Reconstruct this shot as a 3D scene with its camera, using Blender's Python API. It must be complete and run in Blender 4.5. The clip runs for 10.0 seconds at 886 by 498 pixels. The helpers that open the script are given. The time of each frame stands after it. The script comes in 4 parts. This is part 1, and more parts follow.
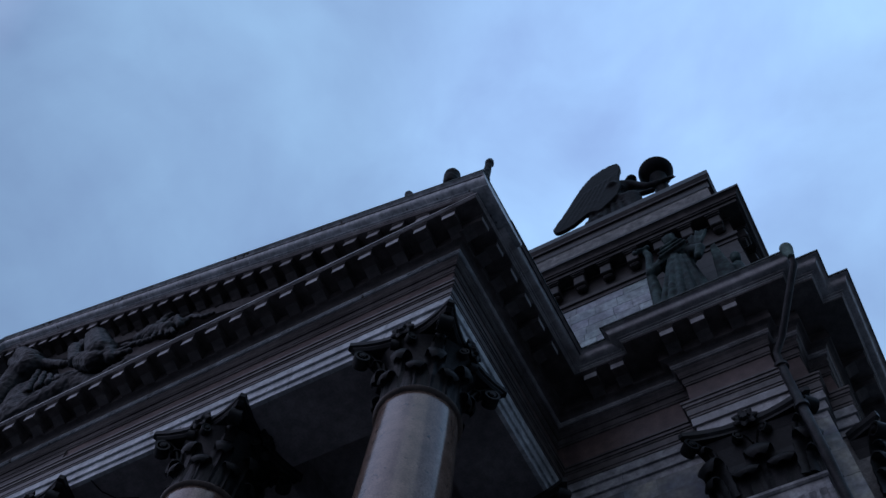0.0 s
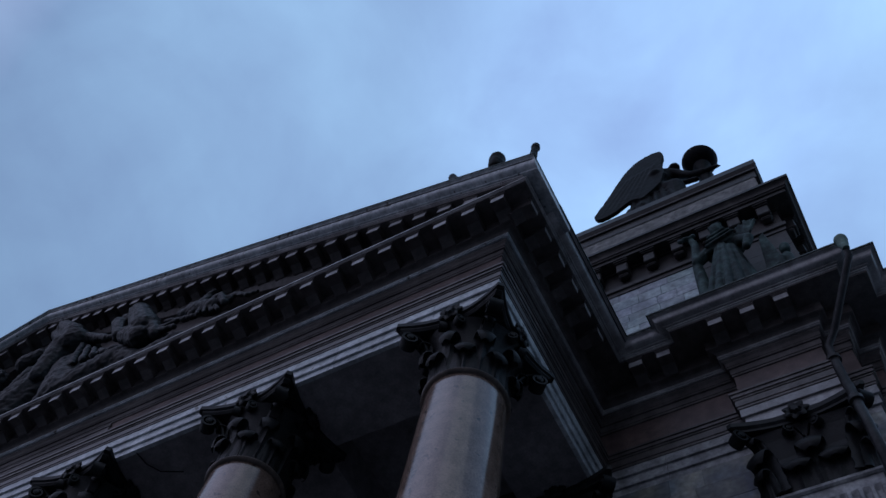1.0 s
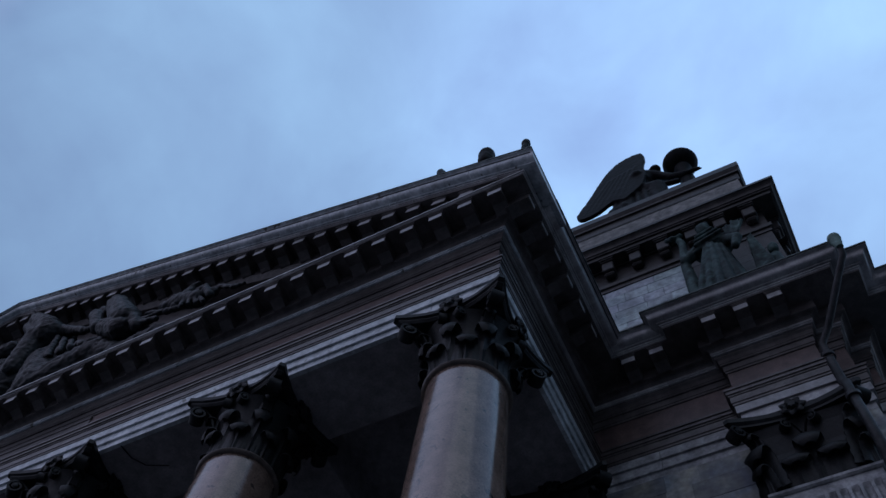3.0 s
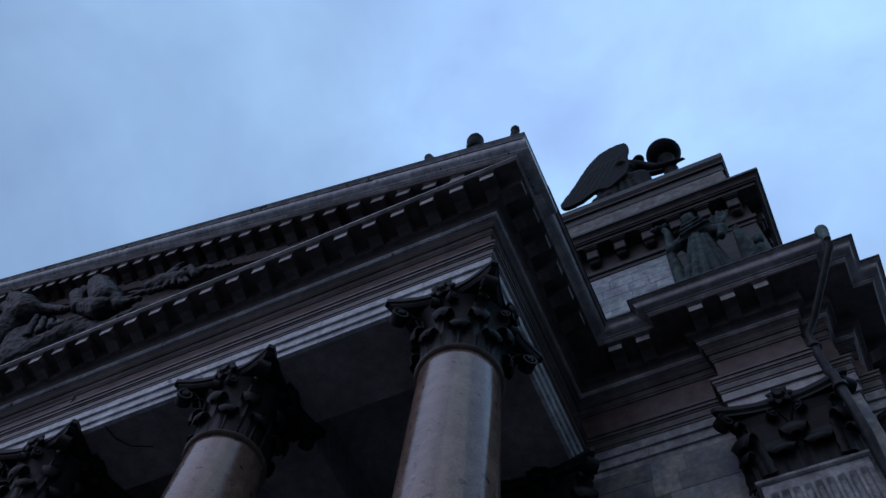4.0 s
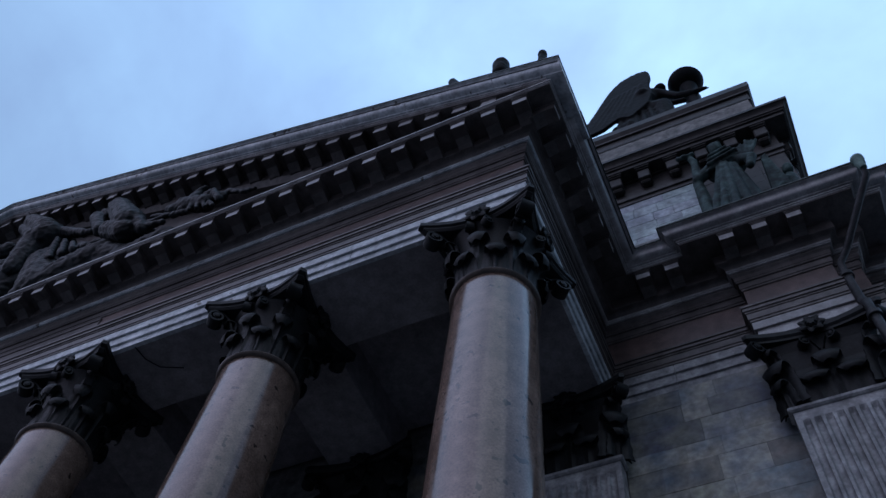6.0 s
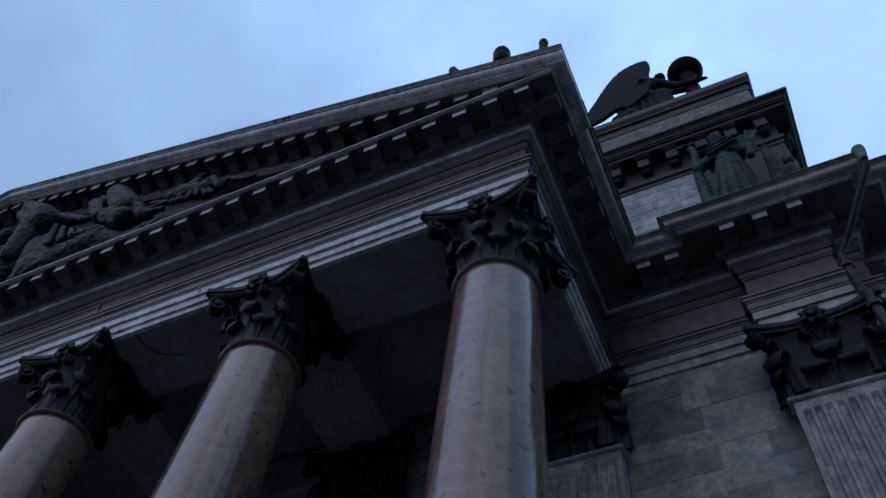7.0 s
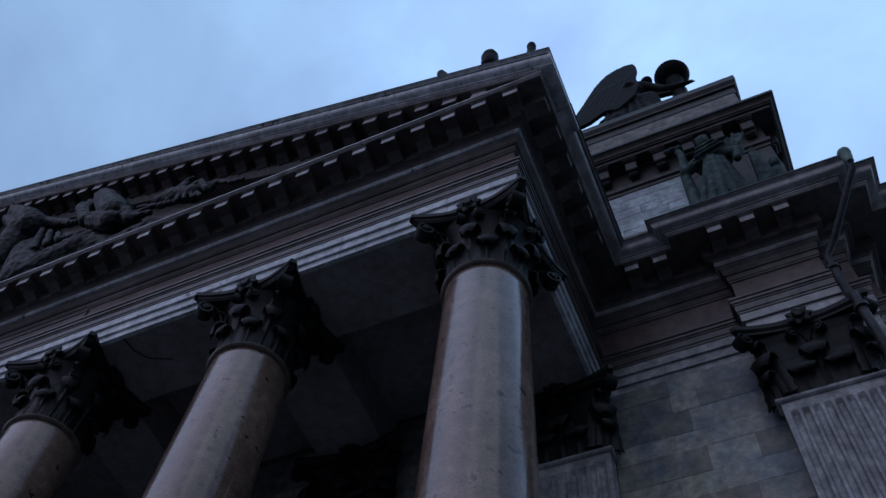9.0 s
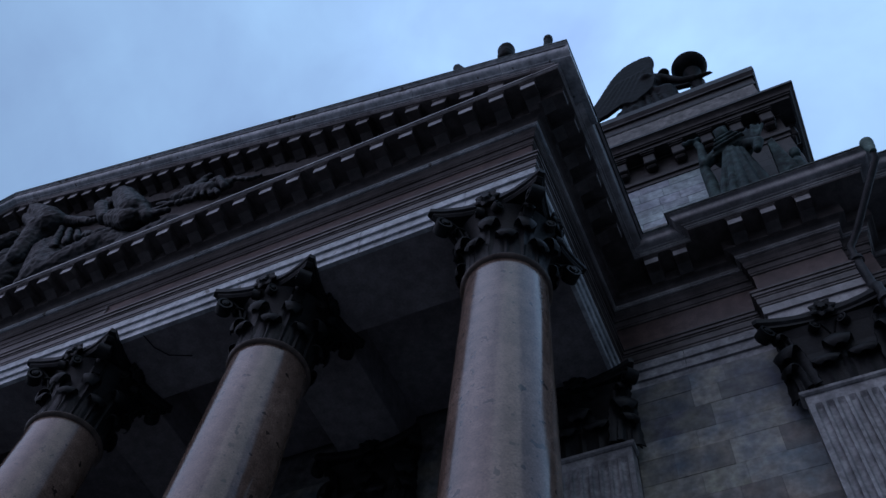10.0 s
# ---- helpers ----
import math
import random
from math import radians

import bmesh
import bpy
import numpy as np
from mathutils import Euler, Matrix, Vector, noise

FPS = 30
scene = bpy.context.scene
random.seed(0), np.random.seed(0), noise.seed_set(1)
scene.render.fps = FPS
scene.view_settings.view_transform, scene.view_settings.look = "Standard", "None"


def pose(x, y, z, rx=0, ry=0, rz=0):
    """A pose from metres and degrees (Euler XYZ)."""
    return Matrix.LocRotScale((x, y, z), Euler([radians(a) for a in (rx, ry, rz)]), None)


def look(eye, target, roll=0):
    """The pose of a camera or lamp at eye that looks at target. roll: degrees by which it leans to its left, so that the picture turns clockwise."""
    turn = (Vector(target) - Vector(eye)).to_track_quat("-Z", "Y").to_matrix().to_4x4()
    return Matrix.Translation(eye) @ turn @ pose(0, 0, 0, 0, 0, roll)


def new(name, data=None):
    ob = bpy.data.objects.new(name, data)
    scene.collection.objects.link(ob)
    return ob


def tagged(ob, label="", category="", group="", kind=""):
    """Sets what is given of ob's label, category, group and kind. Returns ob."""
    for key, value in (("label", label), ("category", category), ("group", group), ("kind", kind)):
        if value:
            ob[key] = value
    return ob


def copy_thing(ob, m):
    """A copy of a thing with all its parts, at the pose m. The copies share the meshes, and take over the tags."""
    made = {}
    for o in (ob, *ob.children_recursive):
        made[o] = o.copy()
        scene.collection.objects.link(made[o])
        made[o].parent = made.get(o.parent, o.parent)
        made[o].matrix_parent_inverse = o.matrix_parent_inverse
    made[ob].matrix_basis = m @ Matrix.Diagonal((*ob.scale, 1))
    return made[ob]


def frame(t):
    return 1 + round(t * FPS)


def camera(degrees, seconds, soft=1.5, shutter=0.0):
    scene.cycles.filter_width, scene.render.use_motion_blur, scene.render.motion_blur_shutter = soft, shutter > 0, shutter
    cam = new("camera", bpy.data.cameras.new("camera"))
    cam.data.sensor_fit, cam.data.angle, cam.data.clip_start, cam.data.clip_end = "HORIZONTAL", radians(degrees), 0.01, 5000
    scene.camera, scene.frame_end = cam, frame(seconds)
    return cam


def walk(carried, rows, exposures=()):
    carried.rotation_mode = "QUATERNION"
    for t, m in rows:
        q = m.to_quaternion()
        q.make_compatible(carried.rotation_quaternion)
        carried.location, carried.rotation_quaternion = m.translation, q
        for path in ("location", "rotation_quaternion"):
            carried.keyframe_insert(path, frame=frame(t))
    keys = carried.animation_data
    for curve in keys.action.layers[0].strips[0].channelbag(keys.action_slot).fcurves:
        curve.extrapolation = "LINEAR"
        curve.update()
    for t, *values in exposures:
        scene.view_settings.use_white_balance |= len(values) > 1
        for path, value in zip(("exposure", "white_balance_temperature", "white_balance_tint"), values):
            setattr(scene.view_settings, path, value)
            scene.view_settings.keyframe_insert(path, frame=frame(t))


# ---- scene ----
cam = camera(52.43, 10.0, soft=1.5)
PATH = [
    (0, (6.269, -6.523, 0.668), (3.663, -3.444, 9.818), 12.56),
    (0.5, (6.028, -6.585, 0.662), (3.417, -3.468, 9.798), 12.49),
    (1, (5.817, -6.633, 0.690), (2.872, -3.577, 9.745), 17.28),
    (1.5, (5.607, -6.657, 0.661), (2.751, -3.535, 9.722), 16.04),
    (2, (5.391, -6.657, 0.715), (2.761, -3.464, 9.819), 12.25),
    (2.5, (5.173, -6.653, 0.707), (2.581, -3.536, 9.849), 13.26),
    (4, (4.567, -6.789, 0.702), (2.221, -3.337, 9.789), 10.41),
    (4.5, (4.348, -6.805, 0.673), (2.182, -3.383, 9.816), 8.14),
    (5, (4.178, -6.802, 0.719), (1.576, -3.520, 9.800), 13.55),
    (5.5, (4.003, -6.843, 0.732), (1.254, -3.149, 9.608), 13.05),
    (6, (3.872, -6.861, 0.738), (1.254, -2.790, 9.489), 9.74),
    (7.5, (3.724, -6.931, 0.719), (1.129, -2.724, 9.412), 9.16),
    (8, (3.714, -6.947, 0.716), (1.180, -2.714, 9.415), 8.44),
    (8.5, (3.717, -6.932, 0.705), (1.265, -2.694, 9.424), 7.79),
    (9, (3.717, -6.918, 0.710), (1.246, -2.700, 9.434), 7.82),
    (9.5, (3.700, -6.913, 0.738), (1.137, -2.716, 9.445), 8.45),
    (10, (3.628, -6.902, 0.755), (0.985, -2.713, 9.443), 8.98),
]
EXPOSURES = [(0.0, -0.19), (2.5, -0.18), (4.0, -0.05), (4.5, 0.12), (5.0, 0.13), (5.5, 0.27), (6.0, 0.26), (7.5, 0.05), (10.0, 0.03)]
walk(cam, [(t, look(eye, target, roll)) for t, eye, target, roll in PATH], EXPOSURES)

# ---- world and light ----
world = bpy.data.worlds.new("overcast_dusk")
scene.world = world
world.use_nodes = True
wn, wl = world.node_tree.nodes, world.node_tree.links
wn.clear()


def wnode(kind, **values):
    n = wn.new(kind)
    for key, value in values.items():
        n.inputs[key.replace("_", " ")].default_value = value
    return n


sky = wn.new("ShaderNodeTexSky")
sky.sky_type, sky.sun_disc = "NISHITA", False
sky.sun_elevation, sky.sun_rotation = radians(14), radians(35)
coords = wn.new("ShaderNodeTexCoord")
broad = wnode("ShaderNodeTexNoise", Scale=2.3, Detail=5.0, Roughness=0.5, Distortion=0.5)
wisps = wnode("ShaderNodeTexNoise", Scale=7.0, Detail=6.0, Roughness=0.55, Distortion=0.3)
wl.new(coords.outputs["Generated"], broad.inputs["Vector"])
wl.new(coords.outputs["Generated"], wisps.inputs["Vector"])
both = wn.new("ShaderNodeMixRGB")
both.inputs["Fac"].default_value = 0.3
wl.new(broad.outputs["Fac"], both.inputs["Color1"])
wl.new(wisps.outputs["Fac"], both.inputs["Color2"])
ramp = wn.new("ShaderNodeValToRGB")
ramp.color_ramp.elements[0].position, ramp.color_ramp.elements[0].color = 0.34, (0.25, 0.385, 0.69, 1)
ramp.color_ramp.elements[1].position, ramp.color_ramp.elements[1].color = 0.68, (0.40, 0.66, 1.03, 1)
wl.new(both.outputs["Color"], ramp.inputs["Fac"])
# the cloud cover is thinner and brighter towards the far right of the building
side = wn.new("ShaderNodeVectorMath")
side.operation = "DOT_PRODUCT"
side.inputs[1].default_value = (0.72, 0.55, 0.0)
wl.new(coords.outputs["Generated"], side.inputs[0])
thin = wnode("ShaderNodeMapRange", From_Min=-0.6, From_Max=0.6, To_Min=0.76, To_Max=1.22)
wl.new(side.outputs["Value"], thin.inputs["Value"])
cloud = wnode("ShaderNodeBackground", Strength=0.93)
# an unseen brighter, bluish sky behind the viewer, added to light the front
rear = wn.new("ShaderNodeVectorMath")
rear.operation = "DOT_PRODUCT"
rear.inputs[1].default_value = (-0.42, -0.9, 0.0)
wl.new(coords.outputs["Generated"], rear.inputs[0])
away = wnode("ShaderNodeMapRange", From_Min=0.3, From_Max=0.75)
wl.new(rear.outputs["Value"], away.inputs["Value"])
hue = wn.new("ShaderNodeMixRGB")
hue.inputs["Color2"].default_value = (1.30, 1.36, 2.02, 1)
wl.new(away.outputs["Result"], hue.inputs["Fac"])
wl.new(ramp.outputs["Color"], hue.inputs["Color1"])
wl.new(hue.outputs["Color"], cloud.inputs["Color"])
# dims the unseen sky behind the viewer's right, added to darken the right wall
dim_side = wn.new("ShaderNodeVectorMath")
dim_side.operation = "DOT_PRODUCT"
dim_side.inputs[1].default_value = (0.75, -0.66, 0.0)
wl.new(coords.outputs["Generated"], dim_side.inputs[0])
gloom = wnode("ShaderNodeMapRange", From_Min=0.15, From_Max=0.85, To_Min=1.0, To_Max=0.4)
wl.new(dim_side.outputs["Value"], gloom.inputs["Value"])
# two thin places in the cloud, above the gap between pediment and attic
thinnest = None
for direction, gain in (((-0.065, 0.262, 0.963), 0.26), ((0.175, 0.316, 0.932), 0.14)):
    near = wn.new("ShaderNodeVectorMath")
    near.operation = "DOT_PRODUCT"
    near.inputs[1].default_value = direction
    wl.new(coords.outputs["Generated"], near.inputs[0])
    lobe = wnode("ShaderNodeMapRange", From_Min=0.966, From_Max=1.0, To_Min=0.0, To_Max=gain)
    lobe.interpolation_type = "SMOOTHSTEP"
    wl.new(near.outputs["Value"], lobe.inputs["Value"])
    add = wn.new("ShaderNodeMath")
    add.operation = "ADD"
    wl.new(thinnest or thin.outputs["Result"], add.inputs[0])
    wl.new(lobe.outputs["Result"], add.inputs[1])
    thinnest = add.outputs["Value"]
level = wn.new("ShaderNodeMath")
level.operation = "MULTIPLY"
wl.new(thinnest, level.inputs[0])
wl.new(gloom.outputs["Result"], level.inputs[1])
# an overcast sky is three times brighter overhead than at the horizon
split = wn.new("ShaderNodeSeparateXYZ")
wl.new(coords.outputs["Generated"], split.inputs[0])
zenith = wnode("ShaderNodeMapRange", From_Min=0.0, From_Max=1.0, To_Min=0.38, To_Max=1.21)
wl.new(split.outputs["Z"], zenith.inputs["Value"])
total = wn.new("ShaderNodeMath")
total.operation = "MULTIPLY"
wl.new(level.outputs["Value"], total.inputs[0])
wl.new(zenith.outputs["Result"], total.inputs[1])
wl.new(total.outputs["Value"], cloud.inputs["Strength"])
clear = wnode("ShaderNodeBackground", Strength=0.06)
wl.new(sky.outputs["Color"], clear.inputs["Color"])
blend = wnode("ShaderNodeMixShader", Fac=0.9)
wl.new(clear.outputs["Background"], blend.inputs[1])
wl.new(cloud.outputs["Background"], blend.inputs[2])
out = wn.new("ShaderNodeOutputWorld")
wl.new(blend.outputs["Shader"], out.inputs["Surface"])

sun = new("sun", bpy.data.lights.new("sun", "SUN"))
sun.data.energy, sun.data.angle, sun.data.color = 0.12, radians(40), (0.88, 0.93, 1.0)
sun.matrix_world = look((20, -30, 45), (0, 0, 10))
sun.location = (20, -30, 60)


# ---- materials ----
def material(name, dark, light, scale=1.0, rough=0.6, metal=0.0, bump=0.25, grain=30.0, streak=0.0, stain=None, spots=None, vary=0.0, spec=0.5, dirty=0.5, grainy=0.4):
    """A weathered surface: broad clouding between two colours, fine grain, vertical streaks of a stain, small spots."""
    m = bpy.data.materials.new(name)
    m.use_nodes = True
    nt = m.node_tree
    n, l = nt.nodes, nt.links
    bsdf = n["Principled BSDF"]
    tc = n.new("ShaderNodeTexCoord")
    geo = n.new("ShaderNodeNewGeometry")

    def noise_at(freq, detail=5.0, squash=None):
        t = n.new("ShaderNodeTexNoise")
        t.inputs["Scale"].default_value, t.inputs["Detail"].default_value = freq, detail
        src = geo.outputs["Position"]
        if squash:
            mp = n.new("ShaderNodeMapping")
            mp.inputs["Scale"].default_value = squash
            l.new(src, mp.inputs["Vector"])
            src = mp.outputs["Vector"]
        l.new(src, t.inputs["Vector"])
        return t

    def mix(fac, a, b, kind="MIX"):
        x = n.new("ShaderNodeMixRGB")
        x.blend_type = kind
        for sock, v in ((x.inputs["Fac"], fac), (x.inputs["Color1"], a), (x.inputs["Color2"], b)):
            if isinstance(v, (int, float)):
                sock.default_value = v
            elif isinstance(v, tuple):
                sock.default_value = (*v, 1)
            else:
                l.new(v, sock)
        return x.outputs["Color"]

    def ramped(sock, lo, hi):
        r = n.new("ShaderNodeValToRGB")
        r.color_ramp.elements[0].position, r.color_ramp.elements[1].position = lo, hi
        l.new(sock, r.inputs["Fac"])
        return r.outputs["Color"]

    base = noise_at(scale)
    col = mix(ramped(base.outputs["Fac"], 0.3, 0.7), dark, light)
    fine = noise_at(grain, 8.0)
    dirt = noise_at(4.3, 6.0)
    col = mix(dirty, col, ramped(dirt.outputs["Fac"], 0.25, 0.75), "OVERLAY")
    col = mix(grainy, col, ramped(fine.outputs["Fac"], 0.15, 0.85), "OVERLAY")
    if vary:
        info = n.new("ShaderNodeObjectInfo")
        hsv = n.new("ShaderNodeHueSaturation")
        mr = n.new("ShaderNodeMapRange")
        mr.inputs["To Min"].default_value, mr.inputs["To Max"].default_value = 1 - vary, 1 + vary
        l.new(info.outputs["Random"], mr.inputs["Value"])
        l.new(mr.outputs["Result"], hsv.inputs["Value"])
        tint = n.new("ShaderNodeMapRange")
        tint.inputs["To Min"].default_value, tint.inputs["To Max"].default_value = 0.44, 0.56
        again = n.new("ShaderNodeMath")
        again.operation = "FRACT"
        times = n.new("ShaderNodeMath")
        times.operation = "MULTIPLY"
        times.inputs[1].default_value = 37.7
        l.new(info.outputs["Random"], times.inputs[0])
        l.new(times.outputs["Value"], again.inputs[0])
        l.new(again.outputs["Value"], tint.inputs["Value"])
        l.new(tint.outputs["Result"], hsv.inputs["Hue"])
        hsv.inputs["Saturation"].default_value = 1.5
        l.new(col, hsv.inputs["Color"])
        col = hsv.outputs["Color"]
    if streak:
        s = noise_at(1.0, 4.0, (2.6, 2.6, 0.18))
        col = mix(mix(1.0, ramped(s.outputs["Fac"], 0.5, 0.72), (streak,) * 3, "MULTIPLY"), col, stain)
    if spots:
        s = noise_at(spots[0], 2.0)
        col = mix(ramped(s.outputs["Fac"], spots[1], spots[1] + 0.03), col, spots[2])
    l.new(col, bsdf.inputs["Base Color"])
    rr = n.new("ShaderNodeMapRange")
    rr.inputs["To Min"].default_value, rr.inputs["To Max"].default_value = max(rough - 0.1, 0.03), min(rough + 0.14, 1)
    l.new(base.outputs["Fac"], rr.inputs["Value"])
    l.new(rr.outputs["Result"], bsdf.inputs["Roughness"])
    bsdf.inputs["Metallic"].default_value = metal
    bsdf.inputs["Specular IOR Level"].default_value = spec
    if bump:
        b = n.new("ShaderNodeBump")
        b.inputs["Strength"].default_value, b.inputs["Distance"].default_value = bump, 0.02
        l.new(fine.outputs["Fac"], b.inputs["Height"])
        l.new(b.outputs["Normal"], bsdf.inputs["Normal"])
    return m


GRANITE = material("polished_red_granite", (0.118, 0.080, 0.062), (0.238, 0.170, 0.136), 0.5, 0.13, bump=0.05, grain=30, spots=(5.5, 0.66, (0.04, 0.03, 0.026)), dirty=0.35, spec=0.68, grainy=0.65)
RING = material("brown_bronze", (0.06, 0.045, 0.036), (0.11, 0.085, 0.07), 3.0, 0.35, grain=20, bump=0.2, spec=0.6)
FRIEZE = material("red_granite_frieze", (0.078, 0.052, 0.048), (0.132, 0.09, 0.082), 0.8, 0.42, bump=0.1, grain=40, streak=0.5, stain=(0.04, 0.03, 0.029), spec=0.4, dirty=0.4)
# soot, with the shade of undersides and sides mixed into the tone
MARBLE = material("sooty_shaded_marble", (0.042, 0.036, 0.034), (0.115, 0.101, 0.097), 0.7, 0.42, grain=22, bump=0.10, streak=0.6, stain=(0.03, 0.024, 0.022), spec=0.45, dirty=0.4, grainy=0.3)
# rain-washed stone, made paler to carry the skylight on the cornice fronts
WASHED_LIT = material("rain_washed_lit_marble", (0.21, 0.206, 0.207), (0.39, 0.385, 0.385), 0.6, 0.36, grain=22, bump=0.10, streak=0.5, stain=(0.09, 0.078, 0.074), spec=0.65, dirty=0.35, grainy=0.3, vary=0.24)
ATTIC = material("dark_attic_stone", (0.015, 0.0135, 0.013), (0.052, 0.047, 0.045), 1.1, 0.45, grain=18, bump=0.12, streak=0.6, stain=(0.011, 0.009, 0.009), spec=0.22, dirty=0.4, grainy=0.35)
PALE = material("pale_weathered_marble", (0.31, 0.338, 0.356), (0.56, 0.60, 0.62), 0.8, 0.38, grain=14, bump=0.12, streak=0.22, stain=(0.10, 0.09, 0.088), spots=(3.2, 0.68, (0.09, 0.085, 0.075)), dirty=0.4, grainy=0.4)
FLAKED = material("flaking_pale_blocks", (0.17, 0.195, 0.21), (0.42, 0.465, 0.475), 1.4, 0.5, grain=9, bump=0.3, streak=0.35, stain=(0.07, 0.066, 0.062), vary=0.24, dirty=0.4, grainy=0.3)
BLOCKS = material("grey_marble_blocks", (0.12, 0.143, 0.165), (0.31, 0.297, 0.25), 1.3, 0.5, grain=9, streak=0.4, stain=(0.08, 0.066, 0.05), vary=0.42, dirty=0.4, bump=0.2)
FLUTED = material("veined_grey_marble", (0.16, 0.168, 0.178), (0.37, 0.372, 0.372), 2.2, 0.5, grain=14, bump=0.2, streak=0.4, stain=(0.08, 0.07, 0.064), dirty=0.5, grainy=0.4)
MORTAR = material("mortar", (0.13, 0.13, 0.125), (0.22, 0.215, 0.205), 3, 0.9)
BRONZE = material("dark_bronze", (0.005, 0.0054, 0.0058), (0.0165, 0.0185, 0.0195), 3.0, 0.48, grain=20, bump=0.3, spec=0.16)
PATINA = material("green_patinated_bronze", (0.0035, 0.004, 0.0045), (0.066, 0.105, 0.10), 2.6, 0.6, grain=9, bump=0.4, streak=0.85, stain=(0.004, 0.0045, 0.005), spec=0.08)
FIGURE = material("sooty_bronze", (0.0022, 0.0025, 0.0028), (0.0095, 0.0112, 0.0125), 1.6, 0.55, grain=10, bump=0.4, spec=0.06)
RELIEF = material("dull_relief_bronze", (0.003, 0.0034, 0.0038), (0.022, 0.027, 0.030), 2.4, 0.5, grain=12, bump=0.4, streak=0.6, stain=(0.004, 0.004, 0.005), spec=0.16)
COPPER = material("green_copper", (0.055, 0.085, 0.074), (0.13, 0.20, 0.175), 3.0, 0.6, metal=0.1, grain=20, spec=0.3)
PIPE = material("painted_zinc", (0.019, 0.021, 0.023), (0.042, 0.044, 0.047), 2.0, 0.5, metal=0.1, grain=20, spec=0.25)
FLASHING = material("verdigris_sheet_copper", (0.04, 0.05, 0.047), (0.085, 0.105, 0.098), 2.0, 0.6, grain=15, spec=0.2)
ROOFING = material("dark_sheet_metal", (0.04, 0.045, 0.05), (0.08, 0.085, 0.09), 1.0, 0.5, metal=0.4)
CEILING = material("grey_coffered_stone", (0.17, 0.158, 0.163), (0.27, 0.255, 0.26), 0.6, 0.8, grain=18, bump=0.1, spec=0.2, dirty=0.25, grainy=0.25)
ASPHALT = material("dark_wet_paving", (0.05, 0.05, 0.053), (0.09, 0.088, 0.09), 0.4, 0.5, grain=50)
STEP = material("grey_granite_steps", (0.12, 0.115, 0.115), (0.22, 0.21, 0.21), 1.0, 0.6, grain=40)


# ---- mesh helpers ----
def part(name, bm, mat, parent=None, label="", smooth=0.0):
    """Links a bmesh, or (vertices, faces), as one mesh object, under parent if there is one."""
    me = bpy.data.meshes.new(name)
    if isinstance(bm, tuple):
        me.from_pydata(*[list(map(tuple, bm[0])), [], bm[1]])
        tmp = bmesh.new()
        tmp.from_mesh(me)
        bmesh.ops.recalc_face_normals(tmp, faces=tmp.faces)
        tmp.to_mesh(me)
        tmp.free()
    else:
        bmesh.ops.recalc_face_normals(bm, faces=bm.faces)
        bm.to_mesh(me)
        bm.free()
    me.materials.append(mat)
    if smooth:
        me.shade_smooth()
        me.set_sharp_from_angle(angle=radians(smooth))
    ob = new(name, me)
    ob.parent = parent
    if label:
        tagged(ob, label)
    return ob


def piece(name, me, m, parent):
    """Another object on a mesh that is there already."""
    ob = new(name, me)
    ob.parent, ob.matrix_basis = parent, m
    return ob


def thing(name, label, category, group="", kind=""):
    return tagged(new(name), label, category, group, kind)


def box_into(bm, lo, hi, bevel=0.0):
    one = bmesh.new()
    bmesh.ops.create_cube(one, size=1)
    for v in one.verts:
        v.co = Vector([lo[k] + (v.co[k] + 0.5) * (hi[k] - lo[k]) for k in range(3)])
    if bevel:
        bmesh.ops.bevel(one, geom=one.edges[:], offset=bevel, segments=1, affect="EDGES")
    me = bpy.data.meshes.new("tmp")
    one.to_mesh(me)
    one.free()
    bm.from_mesh(me)
    bpy.data.meshes.remove(me)
    return bm


def box(lo, hi, bevel=0.0):
    return box_into(bmesh.new(), lo, hi, bevel)


def sweep(profile, path):
    """A moulding: a closed profile of (out, z) run along a plan line, mitred, its outer side to the right of the way."""
    pts = [Vector((*p, 0)) for p in path]
    dirs = [(b - a).normalized() for a, b in zip(pts, pts[1:])]
    norms = [Vector((d.y, -d.x, 0)) for d in dirs]
    verts, faces, k = [], [], len(profile)
    for i, p in enumerate(pts):
        if 0 < i < len(pts) - 1:
            m = (norms[i - 1] + norms[i]) / (1 + norms[i - 1].dot(norms[i]))
        else:
            m = norms[0] if i == 0 else norms[-1]
        verts += [(p.x + m.x * o, p.y + m.y * o, z) for o, z in profile]
    for i in range(len(pts) - 1):
        for j in range(k):
            a, b = i * k + j, i * k + (j + 1) % k
            faces.append((a, b, b + k, a + k))
    faces += [tuple(range(k)), tuple(range(len(verts) - k, len(verts)))]
    return verts, faces


def stones(path, long, seed, gap=0.012):
    """Cuts a plan line into runs of about the given length, with a joint between them; corners stay whole."""
    r = random.Random(seed)
    pts = [Vector((*p, 0)) for p in path]
    runs, run = [], [tuple(path[0])]
    for a, b in zip(pts, pts[1:]):
        d, at = (b - a), 0.0
        n = int(d.length // long)
        for k in range(n):
            t = (k + 0.5 + r.uniform(-0.2, 0.2)) * d.length / max(n, 1)
            u = d.normalized()
            p, q = a + u * (t - gap / 2), a + u * (t + gap / 2)
            runs.append(run + [(p.x, p.y)])
            run = [(q.x, q.y)]
        run = run + [(b.x, b.y)]
    return runs + [run]


